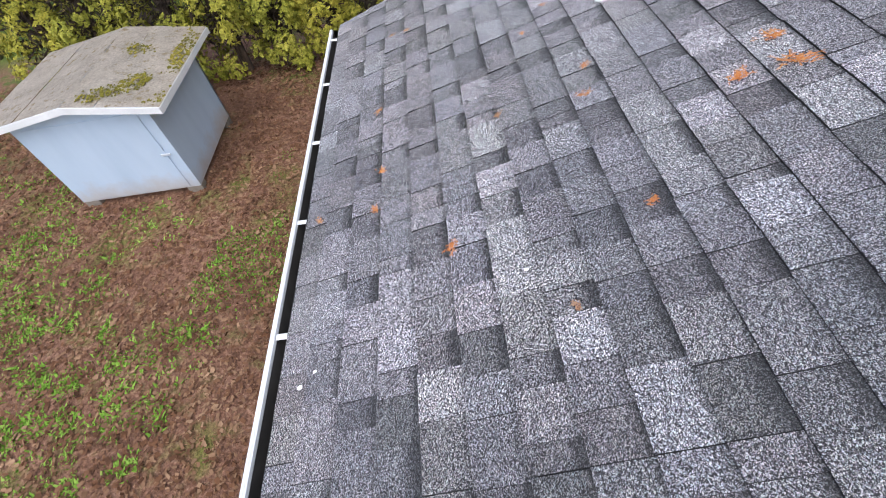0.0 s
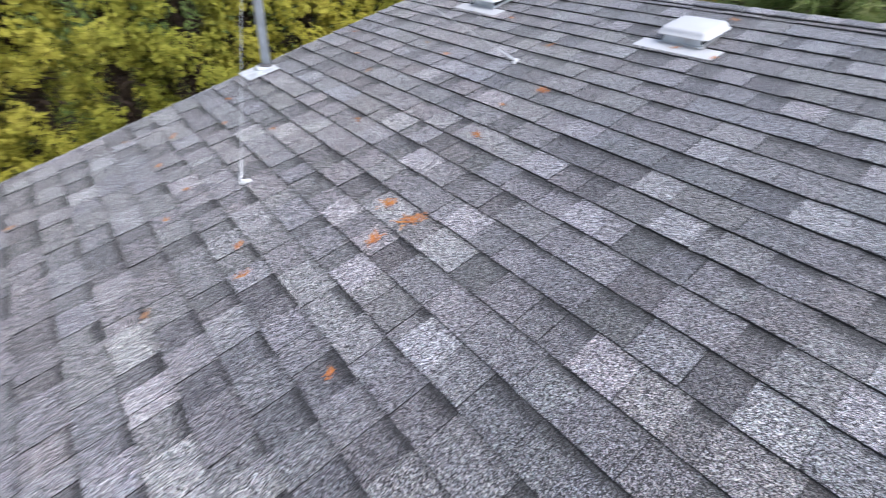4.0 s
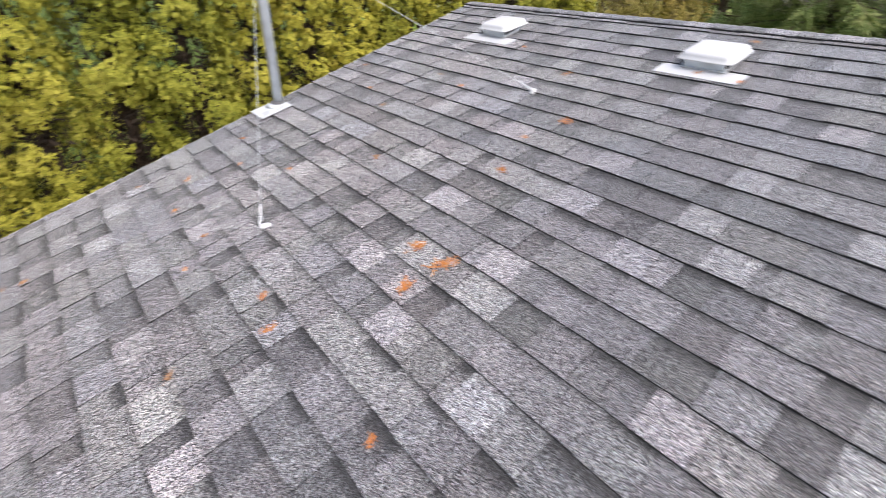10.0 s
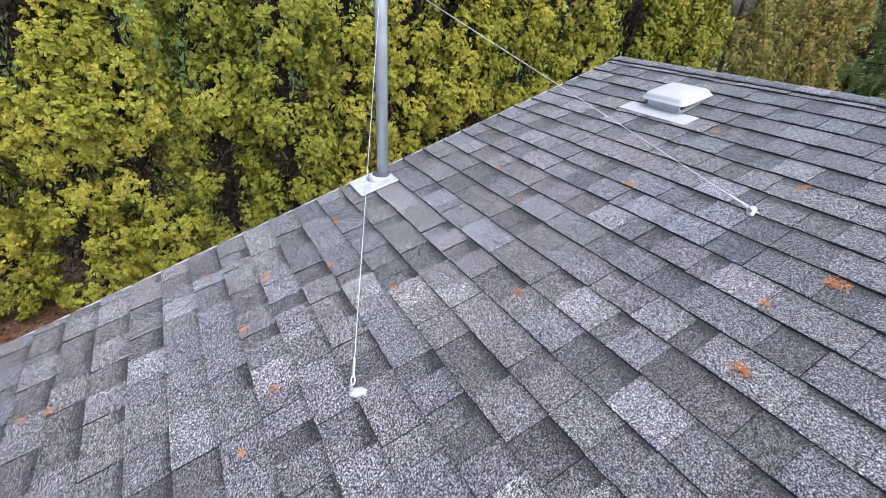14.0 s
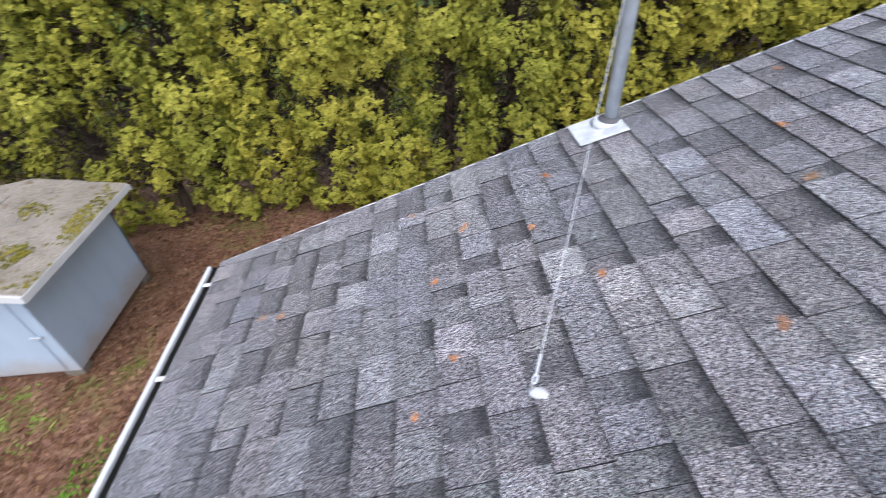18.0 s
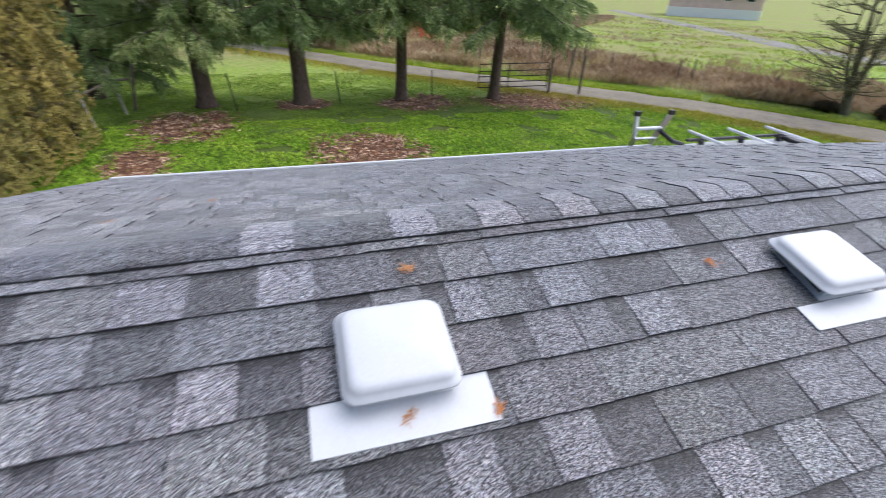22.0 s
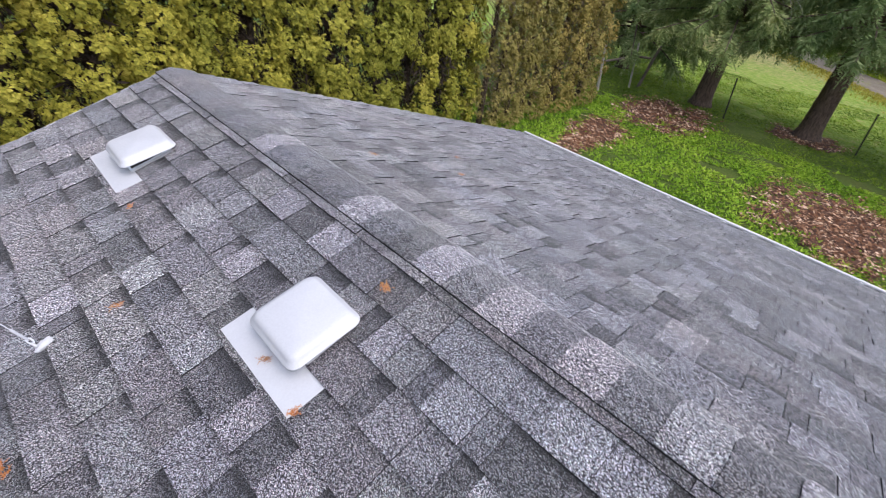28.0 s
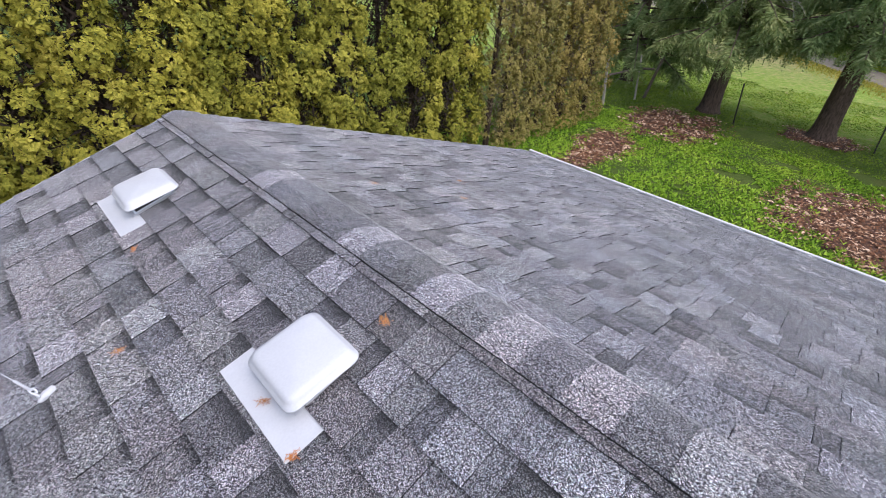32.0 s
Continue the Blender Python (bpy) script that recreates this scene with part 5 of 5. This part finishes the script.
blue = thing("covered_trailer", "bright blue tarpaulin over a trailer across the field", "trailer", m=pose(60, -20.5, 0, 0, 0, 12))
part("cover", box_bm((-1.2, -1.6, 0.5), (1.2, 1.6, 1.75), 0.15, 3), M_BLUE, blue)
part("wheel", tube([(-1.25, 0, 0.35), (-1.05, 0, 0.35)], 0.35, 14), M_TYRE, blue)
part("wheel", tube([(1.05, 0, 0.35), (1.25, 0, 0.35)], 0.35, 14), M_TYRE, blue)
log = thing("fallen_log", "pale bleached log lying in the dry grass", "log")
part("log", tube([(51, -16.2, 0.2), (52, -18, 0.24), (53.2, -20.5, 0.2)], [0.2, 0.22, 0.16], 9), M_POST_PALE, log)
dark = thing("parked_car", "dark car parked by the far lane", "car", m=pose(21, -62, 0, 0, 0, 70))
loft("body", [section(y, -0.88, 0.88, 0.25, z, 0.14) for y, z in ((2.2, 0.75), (1.9, 0.95), (0.9, 1.02), (0.45, 1.38), (-0.3, 1.5), (-1.1, 1.42), (-1.8, 1.05), (-2.2, 0.8))], M_DARK_CAR, dark)
for xx in (-0.8, 0.8):
    for y in (1.35, -1.35):
        part("wheel", tube([(xx - 0.09, y, 0.31), (xx + 0.09, y, 0.31)], 0.31, 18), M_TYRE, dark)

# Added for an unidentified orange shape; place and height fit the camera's view.
tarp = thing("orange_heap", "orange heap beyond the firs in place of an unidentified shape", "tarpaulin", m=pose(43, -11.6, 0))
bm = bmesh.new()
bmesh.ops.create_grid(bm, x_segments=18, y_segments=18, size=1)
for v in bm.verts:
    x, y = v.co.x, v.co.y
    r = min(1.0, math.hypot(x, y))
    v.co = Vector((x * 1.2, y * 1.3, 3.2 * (1 - r ** 2.2) + 0.18 * noise.noise((x * 4, y * 4, 1)) + 0.05))
part("sheet", bm, M_TARP, tarp, smooth=True)

# ---- lawn, weeds and litter ----
def scatter(n, x0, x1, y0, y1):
    return np.c_[rng.uniform(x0, x1, n), rng.uniform(y0, y1, n), np.full(n, -0.02)]


PATCHES = [(15.0, -3.75, 1.75, 1.45), (15.0, 2.0, 1.1, 0.8), (13.5, 1.9, 0.7, 0.45), (18.3, 1.5, 1.6, 1.3), (20.4, -6.4, 1.2, 1.5), (20.3, -11.4, 1.5, 2.5), (20.6, -2.1, 0.8, 1.0)]


def bare(x, y):
    f = 1e9
    for cx, cy, rx, ry in PATCHES:
        f = min(f, ((x - cx) / rx) ** 2 + ((y - cy) / ry) ** 2)
    return f + 0.8 * noise.noise((x * 1.1, y * 1.1, 2)) + 0.9 * noise.noise((x * 4.2, y * 4.2, 6))


def mulch(cx, cy, rx, ry):
    """A ragged patch of mulch: small cells of a grid where the lawn is worn away."""
    verts, faces, at = [], [], {}
    d = 0.07
    def corner(i, j):
        if (i, j) not in at:
            at[i, j] = len(verts)
            x, y = i * d, j * d
            x += 0.02 * noise.noise((x * 9, y * 9, 1))
            y += 0.02 * noise.noise((x * 9, y * 9, 4))
            verts.append((x, y, 0.05 * noise.noise((x * 0.5, y * 0.5, 0)) + 0.025 * noise.noise((x * 2.3, y * 2.3, 5)) - 0.014))
        return at[i, j]
    for i in range(int((cx - 1.5 * rx) / d), int((cx + 1.5 * rx) / d)):
        for j in range(int((cy - 1.5 * ry) / d), int((cy + 1.5 * ry) / d)):
            if ((i * d - cx) / rx) ** 2 + ((j * d - cy) / ry) ** 2 < 2.2 and bare(i * d, j * d) < 0.85:
                faces.append((corner(i, j), corner(i + 1, j), corner(i + 1, j + 1), corner(i, j + 1)))
    tagged(new("mulch", from_lists("mulch", verts, faces, [M_MULCH], smooth=True)), "ragged spread of reddish brown bark mulch in the lawn", "mulch", kind="structure")


for patch in PATCHES:
    mulch(*patch)


def flakes(name, label, spots, size, mat):
    n = len(spots)
    d = unit(rng.normal(0, 1, (n, 3)) * (1, 1, 0.22)) * size[:, None]
    e = unit(np.cross(d, rng.normal(0, 0.35, (n, 3)) + (0, 0, 1.0))) * (size * rng.uniform(0.3, 0.8, n))[:, None]
    o = spots + (0, 0, 0.012)
    tagged(new(name, from_quads(name, np.stack([o - d - e, o + d - e, o + d * 0.8 + e, o - d + e * 0.7], 1), mat)), label, "litter", kind="stuff")


chips = []
for cx, cy, rx, ry in PATCHES:
    n = int(4200 * rx * ry)
    a, r = rng.random(n) * 6.283, np.sqrt(rng.random(n)) * 1.4
    chips.append(np.c_[cx + rx * r * np.cos(a), cy + ry * r * np.sin(a), np.full(n, 0.005)])
chips = np.concatenate(chips)
chips = chips[[bare(p[0], p[1]) < 0.4 + 1.2 * rnd.random() for p in chips]]
flakes("bark_chips", "loose bark chips and dead leaves on the mulch", chips, 0.009 + 0.032 * rng.random(len(chips)) ** 2, M_CHIP)

def thinned(g):
    keep = [bare(p[0], p[1]) > 0.35 + 1.0 * rnd.random() and noise.noise((p[0] * 0.8, p[1] * 0.8, 9)) + 0.4 * noise.noise((p[0] * 3, p[1] * 3, 1)) > -0.36 for p in g]
    return g[np.array(keep)]


g = thinned(scatter(150000, 8.3, 18.5, -19, 6))
blades("clover", "bright green clover and short grass past the garage", "clover", g, rng.uniform(0.03, 0.06, len(g)), M_CLOVER, 1.1, 0.42, 0.8)
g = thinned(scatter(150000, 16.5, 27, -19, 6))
blades("grass", "yellow-green lawn grass under the firs", "grass", g, rng.uniform(0.02, 0.05, len(g)), M_LAWN_SHADE, 0.9, 0.22, 0.7)
g = scatter(30000, -14, 12, 6.4, 18)
# Yellowed verge colour reused here to offset the bluish shade behind the hedge.
blades("grass_behind_hedge", "grass behind the hedge, coloured yellow against its bluish shade", "grass", g, rng.uniform(0.06, 0.2, len(g)), M_OLIVE, 0.5, 0.16, 0.5)

# bare yard: grass patches, weed rosettes and needle litter
g = scatter(190000, -8.5, 0.3, -4.5, 4.6)
dens = np.array([0.7 * noise.noise((p[0] * 0.75, p[1] * 0.75, 21)) + 0.6 * noise.noise((p[0] * 2.6, p[1] * 2.6, 4)) + (0.25 if p[0] < -4.6 else 0) + 1.25 * math.exp(-((p[0] + 1.65) / 0.5) ** 2 - ((p[1] + 0.2) / 0.65) ** 2) + 0.8 * math.exp(-((p[0] + 1.63) / 0.35) ** 2 - ((p[1] - 1.42) / 0.3) ** 2) + 0.45 * math.exp(-((p[0] + 2.2) / 0.3) ** 2 - ((p[1] - 2.0) / 0.25) ** 2) + 0.5 * math.exp(-((p[0] + 3.6) / 0.9) ** 2 - ((p[1] + 1.0) / 0.6) ** 2) - (0.5 if p[1] > 2.2 and p[0] > -2.4 else 0) for p in g])
shed_here = (g[:, 0] > X0) & (g[:, 0] < X1) & (g[:, 1] > Y0) & (g[:, 1] < Y1)
g = g[(dens > 0.42 + 0.25 * rng.random(len(g))) & ~shed_here]
blades("yard_grass", "thin green grass and moss patches on the bare soil", "grass", g, rng.uniform(0.012, 0.034, len(g)), M_WEED, 0.9, 0.34, 0.6)
TUFTS = [(-3.58, -0.84), (-4.02, -0.98), (-3.12, -1.04), (-3.51, -0.3), (-3.66, -1.4), (-3.23, -1.57), (-2.79, -1.4), (-3.06, -1.91), (-2.67, -1.69), (-4.23, -0.6), (-2.23, -1.16), (-2.23, -2.0), (-2.33, -2.41), (-2.73, -2.5), (-3.52, -2.06)]
w = scatter(1300, -8, -0.5, -4.5, 2.0)
wd = np.array([noise.noise((p[0] * 0.6, p[1] * 0.6, 33)) + 0.22 * (-p[0] - 2.5) for p in w])
w = w[(wd > 0.1)]
w = w[~((w[:, 0] > X0 - 0.1) & (w[:, 0] < X1 + 0.1) & (w[:, 1] > Y0 - 0.1))]
w = np.concatenate([w] + [np.array((tx, ty, -0.02)) + np.c_[rng.normal(0, 0.07, (7, 2)), np.zeros(7)] for tx, ty in TUFTS])
ros = np.repeat(w, 22, 0) + np.c_[rng.normal(0, 0.05, (22 * len(w), 2)), np.zeros(22 * len(w))]
blades("weeds", "pale green weed rosettes on the bare soil", "weeds", ros, rng.uniform(0.014, 0.036, len(ros)), M_WEED, 1.2, 0.42, 0.9)
l = scatter(60000, -8, 0.3, -4.5, 4.8)
l = l[~((l[:, 0] > X0) & (l[:, 0] < X1) & (l[:, 1] > Y0) & (l[:, 1] < Y1))]
flakes("needle_litter", "brown thuja litter, twigs and dead leaves on the soil", l + (0, 0, 0.01), rng.uniform(0.006, 0.028, len(l)), M_LITTER)

# ---- dead thuja sprigs on the shingles ----
def sprig_mesh(seed, big, mat):
    gen = np.random.default_rng(seed)
    n = 40
    a = gen.normal(0, 0.7, n) + gen.choice((0, 0.4, math.pi), n)
    o = np.c_[gen.normal(0, 0.013, n), gen.normal(0, 0.007, n), gen.uniform(0.002, 0.010, n)]
    ln = gen.uniform(0.007, 0.022, n) * big
    d = np.stack([np.cos(a), np.sin(a), gen.uniform(-0.05, 0.3, n)], -1) * ln[:, None]
    e = np.stack([-np.sin(a), np.cos(a), np.zeros(n)], -1) * 0.0009 * big
    q1 = np.stack([o - e, o + e, o + d + e * 0.6, o + d - e * 0.6], 1)
    a2 = a + gen.choice((-0.6, 0.6), n)
    d2 = np.stack([np.cos(a2), np.sin(a2), gen.uniform(-0.1, 0.2, n)], -1) * (ln * 0.55)[:, None]
    o2 = o + d * 0.55
    q2 = np.stack([o2 - e, o2 + e, o2 + d2 + e * 0.4, o2 + d2 - e * 0.4], 1)
    a3 = a + gen.choice((-0.5, 0.9), n)
    d3 = np.stack([np.cos(a3), np.sin(a3), gen.uniform(-0.1, 0.2, n)], -1) * (ln * 0.4)[:, None]
    o3 = o + d * 0.8
    q3 = np.stack([o3 - e, o3 + e, o3 + d3 + e * 0.4, o3 + d3 - e * 0.4], 1)
    return from_quads("sprig", np.concatenate([q1, q2, q3]), mat)


sprigs = [sprig_mesh(k, 1.0, M_SPRIG) for k in range(4)] + [sprig_mesh(9 + k, 1.0, M_SPRIG_PALE) for k in range(2)]
LEAVES = [(1.84, -0.39), (1.7, -0.7), (1.86, -1.05), (1.43, -0.56), (1.19, -0.33), (1.28, -0.83), (1.32, -1.21), (2.58, -0.92), (3.04, -0.93), (2.98, -1.2), (3.58, -1.17), (3.35, -1.69), (2.92, -2.02), (2.72, -1.94), (2.46, -2.04), (2.2, -1.4), (0.56, -0.73), (1.18, -1.38), (0.7, -2.53), (0.09, -2.12), (0.38, -2.19), (0.41, -1.96), (0.38, -1.47), (1.31, -2.01), (1.36, -1.84), (1.91, -2.12), (1.75, -2.25), (1.9, -2.28), (1.35, -2.62), (1.05, -2.89), (0.97, -1.92), (0.46, -0.7), (4.03, -2.37), (3.89, -3.35), (3.585, -2.5), (3.61, -2.29), (2.47, -3.65), (2.63, -4.11), (2.69, -0.6), (2.92, -0.21)]
BIG = {(1.91, -2.12): 1.5, (1.75, -2.25): 1.4, (1.9, -2.28): 1.7, (2.92, -2.02): 1.3, (0.7, -2.53): 1.15, (2.46, -2.04): 1.1}
PALE = {(1.19, -0.33), (2.2, -1.4), (1.05, -2.89), (3.04, -0.93), (0.97, -1.92), (0.46, -0.7), (2.58, -0.92)}
for k, (u, y) in enumerate(LEAVES):
    pale = (u, y) in PALE
    me = sprigs[4 + k % 2] if pale else sprigs[k % 4]
    ob = new("dead_sprig", me)
    s = BIG.get((u, y), 0.65 + 0.3 * rnd.random())
    ob.matrix_world = roof_frame(u, y, 0.0115) @ pose(0, 0, 0, 0, 0, rnd.uniform(0, 360)) @ Matrix.Diagonal((s, s, s, 1))
    tagged(ob, "faded tan dead thuja sprig lying on the shingles" if pale else "bright orange dead thuja sprig lying on the shingles", "sprig", "dead sprigs on the roof")
for k, (u, y) in enumerate(((3.23, -1.65), (2.9, -1.33), (3.71, -1.39))):
    ob = new("dead_sprig", sprigs[k])
    o = slope_b(u, y, 0.012)
    ob.matrix_world = Matrix.Translation(o) @ pose(0, 0, 0, 0, 17.8, 0) @ pose(0, 0, 0, 0, 0, 70 * k)
    tagged(ob, "orange dead thuja sprig on the lawn-side slope", "sprig", "dead sprigs on the roof")
for u, y, r in ((0.099, -2.899, 0.012), (0.154, -2.856, 0.008), (0.936, -2.717, 0.008)):
    bm = bmesh.new()
    bmesh.ops.create_icosphere(bm, subdivisions=2, radius=r)
    for v in bm.verts:
        v.co = Vector((v.co.x * (1 + 0.5 * noise.noise(v.co * 120)), v.co.y * 0.8, v.co.z * 0.22))
    ob = thing("bird_dropping", "small white bird dropping on the shingles", "dropping", m=roof_frame(u, y, 0.010))
    part("spot", bm, M_DROP, ob)

# ---- shingles: strips about a metre long, laminated tabs over a recessed layer ----
def tab(made, fn, u, y0, y1, high, slot, band=0.0):
    """One tab: top face tilting under the next course, and its exposed edges. A printed shadow line of dark
    granules is put into the colour over the last stretch (band) before the next course."""
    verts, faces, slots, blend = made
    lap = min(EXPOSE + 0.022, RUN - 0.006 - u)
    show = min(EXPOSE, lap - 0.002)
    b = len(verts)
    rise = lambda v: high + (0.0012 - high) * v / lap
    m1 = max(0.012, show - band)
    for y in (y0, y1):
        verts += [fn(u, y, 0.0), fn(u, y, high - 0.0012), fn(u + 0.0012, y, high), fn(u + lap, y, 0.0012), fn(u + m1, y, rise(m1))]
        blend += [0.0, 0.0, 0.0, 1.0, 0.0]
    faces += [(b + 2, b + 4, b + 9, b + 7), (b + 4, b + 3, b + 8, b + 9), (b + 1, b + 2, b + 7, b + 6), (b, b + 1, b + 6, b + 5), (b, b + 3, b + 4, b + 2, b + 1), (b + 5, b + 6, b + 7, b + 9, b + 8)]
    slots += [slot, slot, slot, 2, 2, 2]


# the palest tabs of the near slope: course, and places along it
PALE_TABS = {1: (-2.62,), 3: (-2.86,), 4: (-3.04,), 6: (-2.72, -2.56, -2.28, -0.74), 7: (-2.98, -0.45), 9: (-1.14,), 11: (-2.75, -2.33), 12: (-1.98, -0.94),
             13: (-3.14, -1.11), 14: (-3.89, -3.49, -2.43), 15: (-4.2, -3.63, -1.96), 16: (-2.75, -1.59, -0.6), 17: (-4.37, -3.0, -2.41), 18: (-2.84,),
             19: (-3.92, -3.29, -2.39, -1.84, -1.3), 20: (-3.52, -2.84, -1.36), 21: (-4.29, -3.37, -0.46), 22: (-3.84, -1.47), 23: (-3.24, -3.0), 24: (-1.6,),
             26: (-3.06, -1.85, -1.45), 27: (-4.52, -2.82, -2.5), 28: (-3.09, -2.04)}


def course_strip(fn, k, ya, yb, r, flip):
    u = max(0.004, -0.026 + EXPOSE * k)
    made = verts, faces, slots, blend = [], [], [], []
    y = ya
    raised = r.random() < 0.5
    while y < yb - 0.012:
        w = r.choice((0.12, 0.14, 0.15, 0.17, 0.2, 0.24)) if raised else r.choice((0.07, 0.09, 0.12, 0.14, 0.17))
        if not flip:
            w = min(w, 0.145)
        if yb - (y + w) < 0.05:
            w = yb - y
        e = min(yb, y + w)
        ahead = [c for c in PALE_TABS.get(k, ()) if flip and c + 0.02 > y and c - 0.07 < e]
        pale = bool(ahead) and min(ahead) - 0.07 < y + 0.04
        if ahead:
            e = min(yb, min(ahead) + (0.075 if pale else -0.07))
        if not flip:
            pale = raised and slots[-6:-5] != [3] and r.random() < 0.5
        raised = raised or pale
        jog = r.uniform(-0.002, 0.002)
        gap = r.choice((0.0008, 0.0012, 0.0018))
        if raised:
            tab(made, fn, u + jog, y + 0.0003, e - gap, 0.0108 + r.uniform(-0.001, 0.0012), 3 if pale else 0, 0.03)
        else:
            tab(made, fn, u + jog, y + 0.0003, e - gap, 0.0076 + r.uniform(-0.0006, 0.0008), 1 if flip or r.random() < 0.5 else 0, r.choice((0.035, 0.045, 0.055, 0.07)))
        y = e
        raised = not raised if r.random() < 0.78 else raised
    if flip:
        faces = [f[::-1] for f in faces]
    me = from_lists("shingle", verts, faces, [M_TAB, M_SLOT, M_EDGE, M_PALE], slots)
    me.attributes.new("shadow_band", "FLOAT", "POINT").data.foreach_set("value", np.asarray(blend, np.float32))
    return me


def lay(fn, parent, seed, flip):
    r = random.Random(seed)
    top = int((RUN + 0.026) / EXPOSE)
    for k in range(top + 1):
        y = -LONG - 0.015 - r.choice((0.0, 0.17, 0.33, 0.5, 0.66, 0.83))
        while y < 0.015:
            a, b = max(y, -LONG - 0.015), min(y + 1.0, 0.02 + rake_y(fn, EXPOSE * (k + 0.5)))
            if b - a > 0.03:
                part_of("shingle", course_strip(fn, k, a + 0.0008, b - 0.0008, r, flip), parent)
            y += 1.0


lay(slope_a, slope_near, 3, True)
lay(slope_b, slope_far, 4, False)

# ---- ridge caps ----
ridge = part_of("ridge", None, garage, "bent asphalt ridge cap shingles")
r = random.Random(8)
CAP = 0.1457
PALE_CAPS = (-0.9, -1.2, -1.92, -2.06, -2.43, -2.72, -3.01, -3.3, -3.6, -3.74, -4.18, -4.47, -5.05, -5.63, -6.2)
y = -2.356 - 31 * CAP - 0.092
while y < 0.02:
    y2 = -2.356 - 31 * CAP if y < -2.356 - 31.1 * CAP else min(y + CAP, 0.025)
    verts, faces, slots = [], [], []
    prof = [(-0.087, -0.6), (-0.0855, 0.0), (-0.055, 0.3), (-0.03, 0.7), (-0.012, 0.93), (0.0, 1.0), (0.012, 0.93), (0.03, 0.74), (0.055, 0.35), (0.09, 0.1), (0.122, 0.0), (0.14, 0.0), (0.142, -0.5)]
    rows = []
    for yy, h in ((y - 0.03, 0.0122), (y2, 0.0164 + r.uniform(-0.0005, 0.0012)), (y2, 0.0162), (y2 + 0.0005, 0.0132)):
        row = []
        for s, c in prof:
            fn = slope_a if s < 0 else slope_b
            hh = h + (-0.012 if c < 0 else 0.0)
            corner = 0.022 * max(0.0, (s - 0.085) / 0.057) ** 1.6 if s > 0 and yy > y else 0.0
            q = fn(RUN - abs(s), yy - corner, hh)
            q.z -= 0.006 * max(c, 0)
            row.append(len(verts))
            verts.append(q)
        rows.append(row)
    n = len(prof)
    for j in range(n - 1):
        faces.append((rows[0][j], rows[0][j + 1], rows[1][j + 1], rows[1][j])[::-1])
        slots.append(2 if j in (0, n - 2) else 0)
        faces.append((rows[2][j], rows[2][j + 1], rows[3][j + 1], rows[3][j])[::-1])
        slots.append(2)
    pale = any(abs((y + y2) / 2 - c) < 0.07 for c in PALE_CAPS)
    me = from_lists("ridge_cap", verts, faces, [M_CAP_PALE if pale else M_CAP, M_SLOT, M_EDGE], slots)
    me.polygons.foreach_set("use_smooth", np.array(slots) == 0)
    part_of("ridge_cap", me, ridge)
    y = y2
